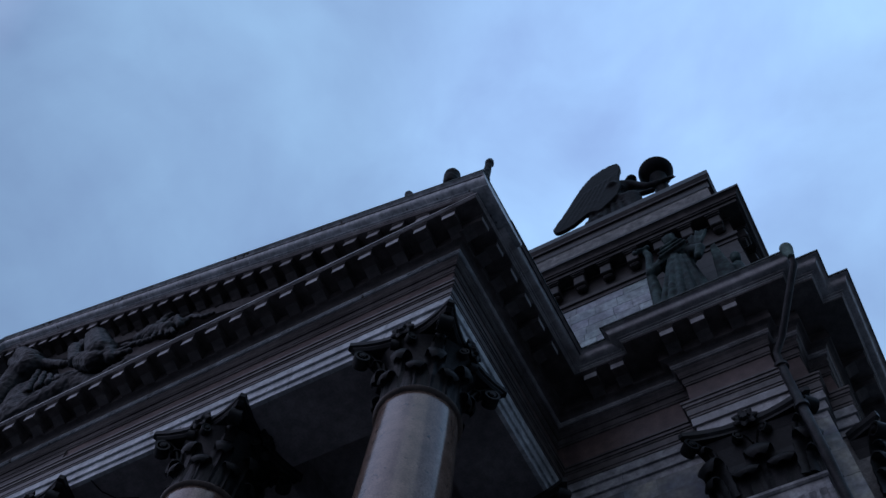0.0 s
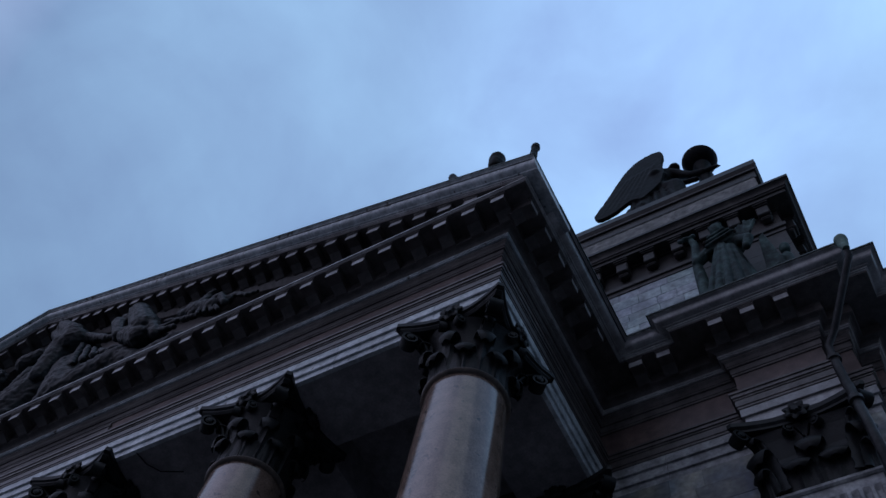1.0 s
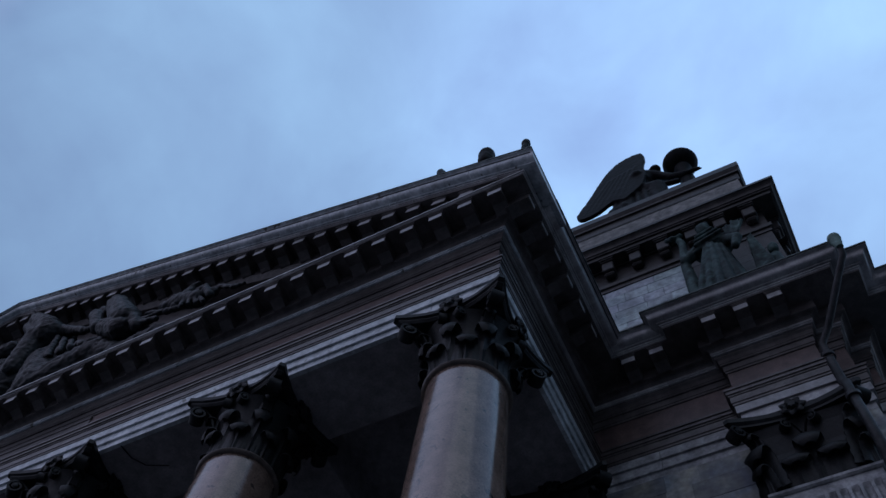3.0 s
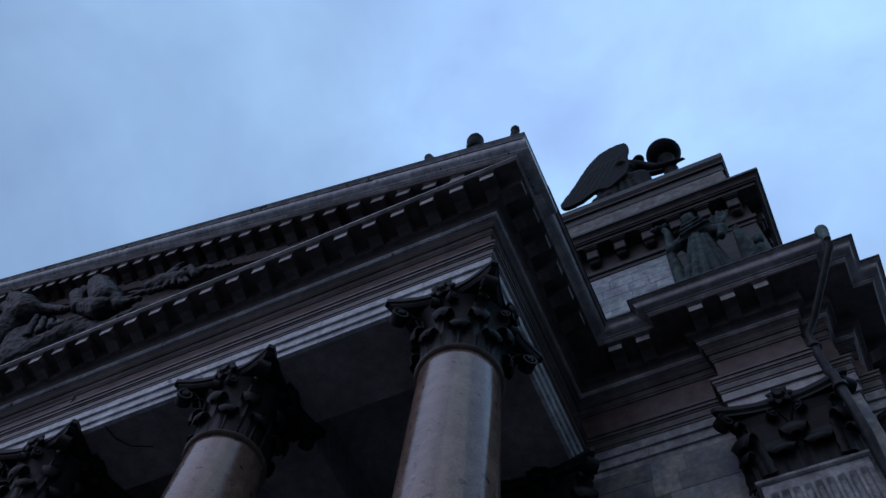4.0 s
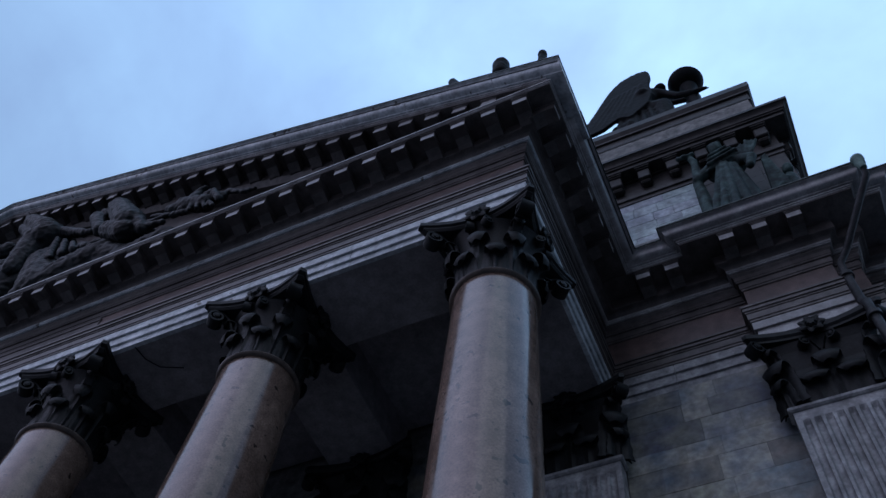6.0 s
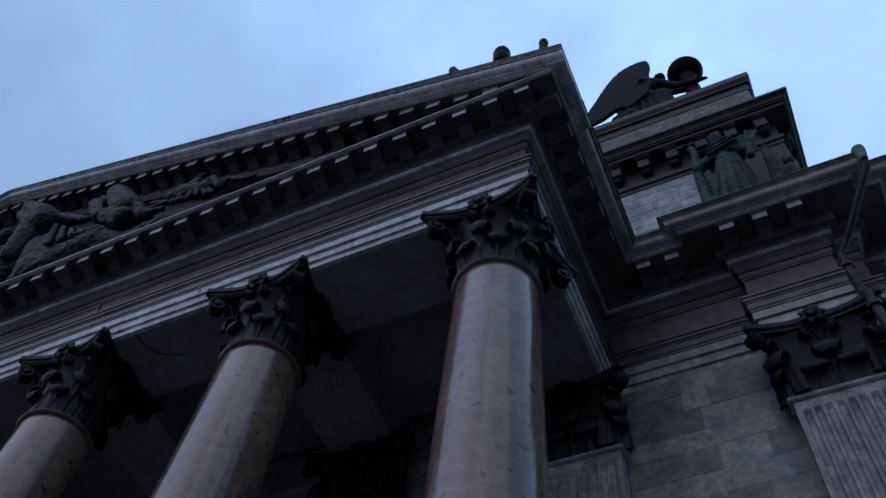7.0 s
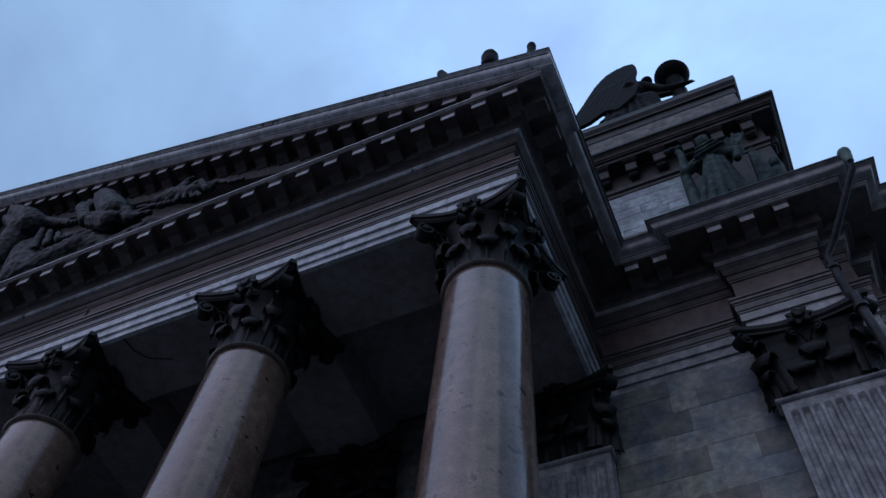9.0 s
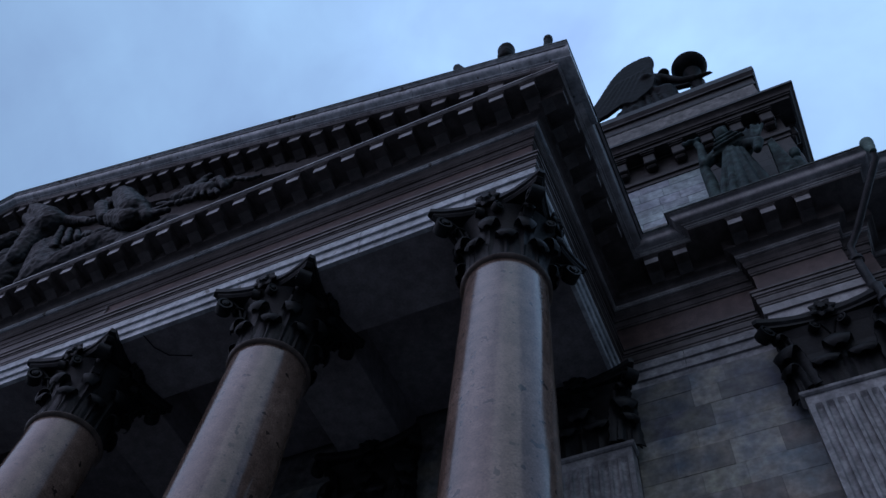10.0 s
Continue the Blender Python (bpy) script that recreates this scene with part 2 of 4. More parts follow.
def lathe(profile, steps=48, x=0.0, y=0.0):
    """A closed turned form from (radius, z), capped at both ends."""
    verts, faces, k = [], [], len(profile)
    for i in range(steps):
        a = 2 * math.pi * i / steps
        verts += [(x + r * math.cos(a), y + r * math.sin(a), z) for r, z in profile]
    for i in range(steps):
        n = (i + 1) % steps
        faces += [(i * k + j, n * k + j, n * k + j + 1, i * k + j + 1) for j in range(k - 1)]
    faces += [tuple(i * k for i in range(steps)), tuple(i * k + k - 1 for i in range(steps))]
    return verts, faces


def curve_pts(a, b, bulge, n=4):
    """Points from a to b on a bow, for ovolos (+) and cavettos (-)."""
    (ax, az), (bx, bz) = a, b
    out = []
    for i in range(n + 1):
        t = i / n
        s = bulge * math.sin(math.pi * t)
        out.append((ax + (bx - ax) * t + s * (bz - az), az + (bz - az) * t - s * (bx - ax)))
    return out


def capsule(a, b, ra, rb, sides=12):
    """A limb: a rounded, tapered roll from a to b."""
    a, b = Vector(a), Vector(b)
    d = (b - a)
    length = max(d.length, 1e-3)
    q = d.to_track_quat("Z", "Y").to_matrix() if d.length > 1e-3 else Matrix.Identity(3)
    rings = []
    for k in range(1, 4):
        e = -math.pi / 2 + k * math.pi / 8
        rings.append((ra * math.cos(e), ra * math.sin(e)))
    rings += [(ra, 0.0), ((ra + rb) / 2, length / 2), (rb, length)]
    for k in range(1, 4):
        e = k * math.pi / 8
        rings.append((rb * math.cos(e), length + rb * math.sin(e)))
    verts, faces = [a + q @ Vector((0, 0, -ra))], []
    for r, z in rings:
        verts += [a + q @ Vector((r * math.cos(2 * math.pi * i / sides), r * math.sin(2 * math.pi * i / sides), z)) for i in range(sides)]
    verts.append(a + q @ Vector((0, 0, length + rb)))
    for i in range(sides):
        n = (i + 1) % sides
        faces.append((0, 1 + n, 1 + i))
        for k in range(len(rings) - 1):
            p, s = 1 + k * sides, 1 + (k + 1) * sides
            faces.append((p + i, p + n, s + n, s + i))
        faces.append((len(verts) - 1, len(verts) - 1 - sides + i, len(verts) - 1 - sides + n))
    return verts, faces


def joined(shapes):
    verts, faces = [], []
    for v, f in shapes:
        faces += [tuple(i + len(verts) for i in one) for one in f]
        verts += list(v)
    return verts, faces


def statue(name, shapes, mat, label, category, voxel=0.07, rough=0.05):
    """One plain mesh grown together from rolls and slabs, with folds in its surface."""
    ob = part(name, joined(shapes), mat)
    r = ob.modifiers.new("grown", "REMESH")
    r.mode, r.voxel_size, r.use_smooth_shade = "VOXEL", voxel, True
    if rough:
        tex = bpy.data.textures.new(name + "_folds", "CLOUDS")
        tex.noise_scale, tex.noise_depth = 0.16, 4
        d = ob.modifiers.new("folds", "DISPLACE")
        d.texture, d.strength, d.mid_level, d.texture_coords = tex, rough * 4, 0.5, "GLOBAL"
    return tagged(ob, label, category)


# ---- plan: x along the front, y into the building, z up; column axes at y = AX ----
S, AX, A = 5.18, 1.27, 0.90
XC = -19.2
COLS = [0.0, -S, -2 * S, -3 * S]
COLS += [2 * XC - c for c in reversed(COLS)]
FRONT = AX - A
WALL, RESS, GROUND, FLOOR = 5.73, 5.40, -0.85, 0.15
LEFT = 2 * XC - A
PLAN = [(LEFT - 9, WALL), (LEFT, WALL), (LEFT, FRONT), (A, FRONT), (A, WALL), (4.44, WALL), (4.44, RESS), (6.43, RESS), (6.43, WALL), (7.0, WALL), (7.0, 6.5), (7.45, 6.5), (7.45, 13.0)]
WALL_A = 5.88
PLAN_A = [(x, WALL_A if y == WALL else y) for x, y in PLAN]
SOFFIT, TOP, CORONA = 17.05, 20.92, 20.60
OUT = 1.42

# ---- ground and steps ----
ground = part("ground", box((-400, -400, GROUND - 0.5), (400, 400, GROUND)), ASPHALT)
tagged(ground, "dark wet paving in front of the cathedral", "ground", kind="structure")
steps = thing("portico_steps", "grey granite steps up to the portico", "steps", kind="structure")
for k in range(6):
    z1 = GROUND + (k + 1) * (FLOOR - GROUND) / 6
    part("step", box((LEFT - 3 + 0.36 * k, -3.1 + 0.36 * k, z1 - 1.0 / 6), (A + 3 - 0.36 * k, WALL, z1), 0.012), STEP, steps)
part("paving", box((LEFT - 0.8, -0.85, FLOOR), (A + 0.8, WALL, FLOOR + 0.02), 0.005), STEP, steps)

# ---- walls ----
wall = thing("wall_front", "grey marble cathedral wall of large worn blocks", "wall", kind="structure")
part("core", box((LEFT - 9, WALL_A + 0.04, GROUND), (7.0, 14, 24.0)), MORTAR, wall)
part("return_core", box((6.9, 6.54, GROUND), (7.41, 13, SOFFIT)), MORTAR, wall)
part("plinth", box((LEFT - 9, WALL - 0.12, GROUND), (7.1, WALL_A + 0.04, 2.0), 0.02), FLUTED, wall)
part("rear_face", box((LEFT - 9, WALL_A, 2.0), (-1.0, WALL_A + 0.04, SOFFIT)), BLOCKS, wall, "dim grey marble wall inside the portico")

# ---- entablature ----
ent = thing("entablature", "sooty marble entablature with a red granite frieze", "entablature", kind="structure")
def ledges(steps, back=-0.5, ease=0.008):
    """A stepped profile from (out, z0, z1), each step with eased edges."""
    line = [(back, steps[0][1])]
    for o, z0, z1 in steps:
        line += [(o - ease, z0), (o, z0 + ease), (o, z1)]
    return line + [(back, steps[-1][2])]


for o, z0, z1 in ((0.0, SOFFIT, 17.26), (0.055, 17.26, 17.55), (0.11, 17.55, 17.82)):
    # recessed and return stretches take a darker stone to stand for less light
    for stretch, stone, look_of in ((PLAN_A[:5], PALE, "pale marble band of the architrave"), (PLAN_A[4:6], FLUTED, "darker grey marble band of the architrave"), (PLAN_A[5:9], WASHED_LIT, "pale marble band of the architrave"), (PLAN_A[8:], FLUTED, "darker grey marble band of the architrave")):
        for run in stones(stretch, 2.6, 7):
            part("fascia", sweep(ledges([(o, z0, z1)], -0.1), run), stone, ent, look_of)
part("upper_fascia", sweep(ledges([(0.13, 17.82, 17.90), (0.15, 17.90, 18.12), (0.17, 18.12, 18.18)]), PLAN_A), MARBLE, ent)
# underside in the ceiling's stone, darker than the pale fascias
part("soffit", sweep([(-1.8, SOFFIT + 0.002), (-0.10, SOFFIT + 0.002), (-0.10, SOFFIT + 0.7), (-0.5, SOFFIT + 1.0), (-1.8, SOFFIT + 1.0)], [(LEFT, WALL_A), (LEFT, FRONT), (A, FRONT), (A, WALL_A)]), CEILING, ent, "dark underside of the architrave")
cap = ledges([(0.20, 18.18, 18.29), (0.23, 18.29, 18.36)])
part("architrave_moulding", sweep(cap, PLAN_A), MARBLE, ent)
part("frieze", sweep([(-0.5, 18.36), (0.02, 18.36), (0.02, 19.22), (-0.5, 19.22)], PLAN), FRIEZE, ent, "dark red granite frieze")
bed = ledges([(0.05, 19.22, 19.29), (0.07, 19.29, 19.50), (0.11, 19.50, 19.56), (0.125, 19.56, 19.72), (0.17, 19.76, 19.845)])
hollow = [(-0.5, 19.968), (0.20, 19.968)] + curve_pts((0.21, 19.97), (0.40, 20.09), -0.18) + [(0.42, 20.10), (0.42, 20.45), (-0.5, 20.45)]
panel = [(x, FRONT) for x in (2 * XC + 10.51, -10.51)]
part("inscription_panel", sweep(ledges([(0.045, 18.45, 18.52), (0.07, 18.52, 18.60), (0.055, 18.60, 19.02), (0.08, 19.02, 19.12)], 0.015), panel), MARBLE, ent, "raised grey marble panel on the frieze")
part("bed_moulding", sweep(bed, PLAN), MARBLE, ent)
# pale line for the lit fillet; the dimmer side stretch gets a darker stone
for stretch, stone in ((PLAN[:4] + [(A, FRONT + 0.6)], PALE), ([(A, FRONT + 0.61)] + PLAN[4:], WASHED_LIT)):
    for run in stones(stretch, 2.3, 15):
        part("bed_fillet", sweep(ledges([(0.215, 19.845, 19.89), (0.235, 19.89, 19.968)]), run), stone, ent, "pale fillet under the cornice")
part("bed_hollow", sweep(hollow, PLAN), MARBLE, ent)
for run in stones(PLAN, 2.3, 9):
    part("corona", sweep(ledges([(1.05, 20.45, CORONA - 0.10)]), run), MARBLE, ent)
    # fillet paler than the corona, the light on its front painted in
    part("corona_fillet", sweep(ledges([(1.07, CORONA - 0.10, CORONA - 0.06), (1.10, CORONA - 0.06, CORONA)], 0.9), run), WASHED_LIT, ent)
cyma = [(-0.5, CORONA), (1.145, CORONA), (1.15, CORONA + 0.04), (1.21, CORONA + 0.045), (1.26, CORONA + 0.06), (1.295, CORONA + 0.09), (1.315, CORONA + 0.13), (1.325, CORONA + 0.18), (1.335, CORONA + 0.22), (1.36, CORONA + 0.25), (1.39, CORONA + 0.262), (OUT, CORONA + 0.265), (OUT, TOP), (-0.5, TOP)]
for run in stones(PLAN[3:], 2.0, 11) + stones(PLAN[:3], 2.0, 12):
    part("cyma", sweep(cyma, run), WASHED_LIT, ent, "", 35)
flash = [(-0.3, TOP + 0.002), (OUT + 0.02, TOP + 0.002), (OUT + 0.02, TOP - 0.03), (OUT + 0.032, TOP - 0.03), (OUT + 0.032, TOP + 0.02), (-0.3, TOP + 0.03)]
part("flashing", sweep(flash, PLAN[3:]), FLASHING, ent, "dark green sheet copper along the cornice edge")


def modillion_mesh(w, d, h):
    """A cornice bracket, its back at y = 0, its front at y = -d, hung below z = 0: a moulded cap over a block with a
    flat rain-washed front, coloured paler still for the light on it, and a gently scrolled underside.
    """
    bm = bmesh.new()
    side = [(0, -0.07), (-d + 0.04, -0.07), (-d + 0.04, -h + 0.09), (-d + 0.05, -h + 0.08), (-d + 0.14, -h + 0.09), (-d * 0.5, -h + 0.10), (-d * 0.22, -h + 0.04), (-0.06, -h), (0, -h)]
    rows = [[bm.verts.new((s * w / 2, y, z)) for y, z in side] for s in (-1, 1)]
    n = len(side)
    for i in range(n):
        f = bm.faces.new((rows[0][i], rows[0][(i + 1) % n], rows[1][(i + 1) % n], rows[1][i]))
        # only the front face is pale, with the skylight painted into it
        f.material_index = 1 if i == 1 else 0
    bm.faces.new(rows[0])
    bm.faces.new(rows[1])
    box_into(bm, (-w / 2 - 0.018, -d + 0.02, -0.07), (w / 2 + 0.018, 0, -0.035), 0.006)
    box_into(bm, (-w / 2 - 0.036, -d, -0.036), (w / 2 + 0.036, 0, 0), 0.006)
    bmesh.ops.recalc_face_normals(bm, faces=bm.faces)
    me = bpy.data.meshes.new("modillion")
    bm.to_mesh(me)
    bm.free()
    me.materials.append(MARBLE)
    me.materials.append(WASHED_LIT)
    return me


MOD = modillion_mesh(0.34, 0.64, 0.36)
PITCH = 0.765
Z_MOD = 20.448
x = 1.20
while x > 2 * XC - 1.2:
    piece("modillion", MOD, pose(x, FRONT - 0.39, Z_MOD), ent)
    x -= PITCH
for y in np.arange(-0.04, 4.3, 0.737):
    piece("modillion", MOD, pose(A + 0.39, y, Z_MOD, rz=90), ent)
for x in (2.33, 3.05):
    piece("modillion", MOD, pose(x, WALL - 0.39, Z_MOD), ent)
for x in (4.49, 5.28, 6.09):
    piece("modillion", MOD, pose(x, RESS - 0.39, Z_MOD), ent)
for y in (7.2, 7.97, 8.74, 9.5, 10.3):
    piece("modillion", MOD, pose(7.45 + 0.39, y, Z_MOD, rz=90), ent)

# ---- portico ceiling and its beams ----
ceiling = part("ceiling", box((LEFT + 0.9, FRONT + 1.0, 18.3), (A - 0.9, WALL, 18.6)), CEILING)
tagged(ceiling, "dark stone ceiling inside the portico", "ceiling", kind="structure")
for c in COLS[1:-1]:
    beam = part("portico_beam", box((c - 0.85, FRONT + 1.7, SOFFIT + 0.01), (c + 0.85, WALL, 18.3), 0.02), CEILING)
    tagged(beam, "dark stone beam across the portico ceiling", "beam", kind="structure")

# ---- pediment ----
ped = thing("pediment", "sooty marble pediment with modillions along its rake", "pediment", kind="structure")
XR, RISE = A + OUT, 0.418
APEX = (XR - XC) * RISE


def rake(profile, name, mat, x_end, cuts=(), gap=0.012):
    """A cornice that climbs from both corners to the apex, its profile upright, in stones that part at the cuts."""
    marks = [x_end] + sorted([c for c in cuts if XC + 0.5 < c < x_end - 0.5], reverse=True)
    runs = [((a - gap / 2 if n else a), b + gap / 2) for n, (a, b) in enumerate(zip(marks, marks[1:]))]
    lines = [[a, b] for a, b in runs] + [[2 * XC - b, 2 * XC - a] for a, b in runs]
    last = marks[-1] - (gap / 2 if len(marks) > 1 else 0)
    lines.append([last, XC, 2 * XC - last])
    for line in lines:
        verts, faces, k = [], [], len(profile)
        for x in line:
            lift = (XR - x if x >= XC else x - 2 * XC + XR) * RISE
            verts += [(x, FRONT - o, z + lift) for o, z in profile]
        for i in range(len(line) - 1):
            for j in range(k):
                a, b = i * k + j, i * k + (j + 1) % k
                faces.append((a, b, b + k, a + k))
        faces += [tuple(range(k)), tuple(range(len(verts) - k, len(verts)))]
        part(name, (verts, faces), mat, ped, "", 35)


CUTS = [XR - 1.7 - 2.15 * k + 0.3 * math.sin(5 * k) for k in range(10)]
g = 0.012
rake([(-0.6, 19.85), (0.26 + g, 19.85), (0.38 + g, 20.00), (0.40 + g, 20.02), (0.40 + g, 20.41), (-0.6, 20.41)], "raking_bed_moulding", MARBLE, 1.2)
rake([(o + (g if o > 0 else 0), z) for o, z in ledges([(1.05, 20.41, 20.50)], -0.6)], "raking_corona", MARBLE, 1.9, [c + 0.7 for c in CUTS])
# again a paler strip, coloured as the lit edge of the raking corona
rake([(o + g, z) for o, z in ledges([(1.07, 20.50, 20.535), (1.10, 20.535, 20.595)], 0.85)], "raking_fillet", WASHED_LIT, 1.9, [c + 0.7 for c in CUTS])
rake([(o + (g if o > 0 else -0.1), z) for o, z in cyma], "raking_cyma", PALE, XR, CUTS)
rake(flash, "raking_flashing", FLASHING, XR + 0.02)
part("tympanum", ([(XR - 1, FRONT + 0.05, 20.6), (2 * XC - XR + 1, FRONT + 0.05, 20.6), (XC, FRONT + 0.05, 20.2 + APEX), (XR - 1, FRONT + 0.5, 20.6), (2 * XC - XR + 1, FRONT + 0.5, 20.6), (XC, FRONT + 0.5, 20.2 + APEX)], [(0, 1, 2), (3, 5, 4), (0, 3, 4, 1), (1, 4, 5, 2), (2, 5, 3, 0)]), MARBLE, ped)
shear = Matrix.Identity(4)
shear[2][0] = -RISE
x = 1.20 - PITCH
while x > 2 * XC - 1.2:
    s = shear.copy()
    if x < XC:
        s[2][0] = RISE
    lift = (XR - x) * RISE if x > XC else (x - 2 * XC + XR) * RISE
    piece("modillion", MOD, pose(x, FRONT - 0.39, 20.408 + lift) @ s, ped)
    x -= PITCH
RY = FRONT - OUT + 0.06
rv, rf = [], []
for y in (RY, WALL + 2):
    rv += [(XR - 0.05, y, TOP - 0.004), (XC, y, TOP + APEX - 0.004), (2 * XC - XR + 0.05, y, TOP - 0.004), (2 * XC - XR + 0.05, y, TOP - 0.10), (XC, y, TOP + APEX - 0.12), (XR - 0.05, y, TOP - 0.10)]
rf = [(k, (k + 1) % 6, 6 + (k + 1) % 6, 6 + k) for k in range(6)] + [tuple(range(6)), tuple(range(6, 12))]
roof = part("pediment_roof", (rv, rf), ROOFING)
tagged(roof, "dark sheet metal roof over the pediment", "roof", kind="structure")

# ---- attic ----
AT, AX0 = 6.10, 7.09
APLAN = [(LEFT - 9, AT), (AX0, AT), (AX0, 14.0)]
att = thing("attic", "dark marble attic storey with a bracketed cornice", "attic", kind="structure")
part("attic_core", box((LEFT - 9, AT + 0.04, 20.0), (AX0 - 0.04, 14, 32.0)), MORTAR, att)
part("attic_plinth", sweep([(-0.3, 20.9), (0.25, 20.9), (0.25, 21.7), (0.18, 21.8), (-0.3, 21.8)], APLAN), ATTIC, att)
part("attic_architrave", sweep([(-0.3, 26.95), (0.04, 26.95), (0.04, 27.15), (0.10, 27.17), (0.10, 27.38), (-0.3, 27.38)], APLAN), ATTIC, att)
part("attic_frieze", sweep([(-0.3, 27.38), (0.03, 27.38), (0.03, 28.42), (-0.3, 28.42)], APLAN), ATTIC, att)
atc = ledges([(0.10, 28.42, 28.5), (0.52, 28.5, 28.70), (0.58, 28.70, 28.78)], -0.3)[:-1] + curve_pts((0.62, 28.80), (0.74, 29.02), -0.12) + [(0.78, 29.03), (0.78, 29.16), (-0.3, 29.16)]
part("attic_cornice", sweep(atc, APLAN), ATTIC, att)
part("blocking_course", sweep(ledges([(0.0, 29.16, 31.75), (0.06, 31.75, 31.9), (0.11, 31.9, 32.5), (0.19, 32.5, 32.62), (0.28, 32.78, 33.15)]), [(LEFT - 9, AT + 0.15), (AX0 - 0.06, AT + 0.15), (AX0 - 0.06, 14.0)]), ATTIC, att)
part("attic_roof", box((LEFT - 9, AT + 0.5, 31.9), (AX0 - 0.6, 14, 33.1)), ROOFING, att)


def bracket_mesh():
    bm = box((-0.2, -0.36, -0.66), (0.2, 0, -0.12), 0.03)
    box_into(bm, (-0.17, -0.26, -0.80), (0.17, 0, -0.64), 0.05)
    box_into(bm, (-0.22, -0.41, -0.125), (0.22, 0, -0.06), 0.012)
    box_into(bm, (-0.25, -0.46, -0.065), (0.25, 0, 0), 0.012)
    bmesh.ops.recalc_face_normals(bm, faces=bm.faces)
    me = bpy.data.meshes.new("bracket")
    bm.to_mesh(me)
    bm.free()
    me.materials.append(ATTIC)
    return me


BRACKET = bracket_mesh()
x = AX0 - 0.35
while x > -4:
    piece("bracket", BRACKET, pose(x, AT - 0.03, 28.49), att)
    x -= 0.95
for y in np.arange(AT + 0.6, 13, 0.95):
    piece("bracket", BRACKET, pose(AX0 + 0.03, y, 28.49, rz=90), att)


# ---- columns ----
def leaf_mesh(h, w, curl, mat, name="leaf"):
    """An acanthus leaf, base at the origin, rising along z: lobed edges, pleats beside a midrib, its tip rolled out along +x and hanging over."""
    line = [(0.0, 0.0), (0.012, 0.14), (0.022, 0.28), (0.036, 0.42), (0.055, 0.56), (0.085, 0.69), (0.12, 0.78)]
    for k in range(9):
        a = radians(165 - 26 * k)
        line.append((0.36 + 0.25 * math.cos(a), 0.83 + 0.165 * math.sin(a)))
    last = len(line) - 1
    verts, faces, nv = [], [], 13
    for layer in (0, 1):
        for i, (o, z) in enumerate(line):
            t = i / last
            k = 0.96 - 0.22 * min(t / 0.5, 1) if t < 0.5 else 0.74 * math.sqrt(max(0.08, 1 - ((t - 0.5) / 0.53) ** 3))
            k *= 1.0 if i % 2 == 0 or i > 6 else 0.92
            for j in range(nv):
                v = j / (nv - 1) * 2 - 1
                pleat = 0.016 * math.cos(v * 6 * math.pi / 2) * max(0.0, 1 - 2.0 * t)
                rib = 0.022 * max(0.0, 1 - abs(v) * 5) * (t < 0.5)
                bow = -0.07 * v * v * w * (0.4 + t)
                out = o * curl + bow + pleat + rib - (0.030 if layer and i < 9 else 0.0)
                up = z * h - (0.030 if layer and i >= 7 else 0.0) - (0.05 if t < 0.75 else 0.02) * v * v * h * (t > 0.4)
                verts.append((out, v * k * w / 2, up))
    n = len(line) * nv
    for i in range(last):
        for j in range(nv - 1):
            a = i * nv + j
            faces.append((a, a + 1, a + nv + 1, a + nv))
            faces.append((n + a, n + a + nv, n + a + nv + 1, n + a + 1))
        for j in (0, nv - 1):
            a = i * nv + j
            faces.append((a, a + nv, n + a + nv, n + a))
    for j in range(nv - 1):
        for i in (0, last):
            a = i * nv + j
            faces.append((a, a + 1, n + a + 1, n + a))
    ob = part(name, (verts, faces), mat, None, "", 50)
    me = ob.data
    bpy.data.objects.remove(ob)
    return me


def volute_mesh(mat):
    """A corner scroll: a ribbon that climbs along x and winds in under the abacus horn."""
    verts, faces = [], []
    line = [(-0.42, -0.62), (-0.33, -0.40), (-0.20, -0.20), (-0.02, -0.06)]
    for i in range(22):
        a = math.pi / 2 - i * 0.5
        r = 0.24 * (1 - i / 26)
        line.append((0.10 + r * math.cos(a), -0.28 + r * math.sin(a)))
    for i, (x, z) in enumerate(line):
        hw = 0.09 + 0.05 * min(i / 8, 1)
        a, b = Vector(line[max(i - 1, 0)]), Vector(line[min(i + 1, len(line) - 1)])
        d = (b - a).normalized()
        nx, nz = -d.y * 0.03, d.x * 0.03
        verts += [(x + nx, -hw, z + nz), (x + nx, hw, z + nz), (x - nx, hw, z - nz), (x - nx, -hw, z - nz)]
    for i in range(len(line) - 1):
        for j in range(4):
            p, q = i * 4 + j, i * 4 + (j + 1) % 4
            faces.append((p, q, q + 4, p + 4))
    faces += [(0, 1, 2, 3), tuple(len(verts) - 4 + j for j in range(4))]
    eye = lathe([(0.0, -0.17), (0.07, -0.16), (0.09, 0.0), (0.07, 0.16), (0.0, 0.17)], 10)
    ev = [(0.10 + v[0], v[2], -0.28 + v[1]) for v in eye[0]]
    ob = part("volute", joined([(verts, faces), (ev, eye[1])]), mat, None, "", 40)
    me = ob.data
    bpy.data.objects.remove(ob)
    return me


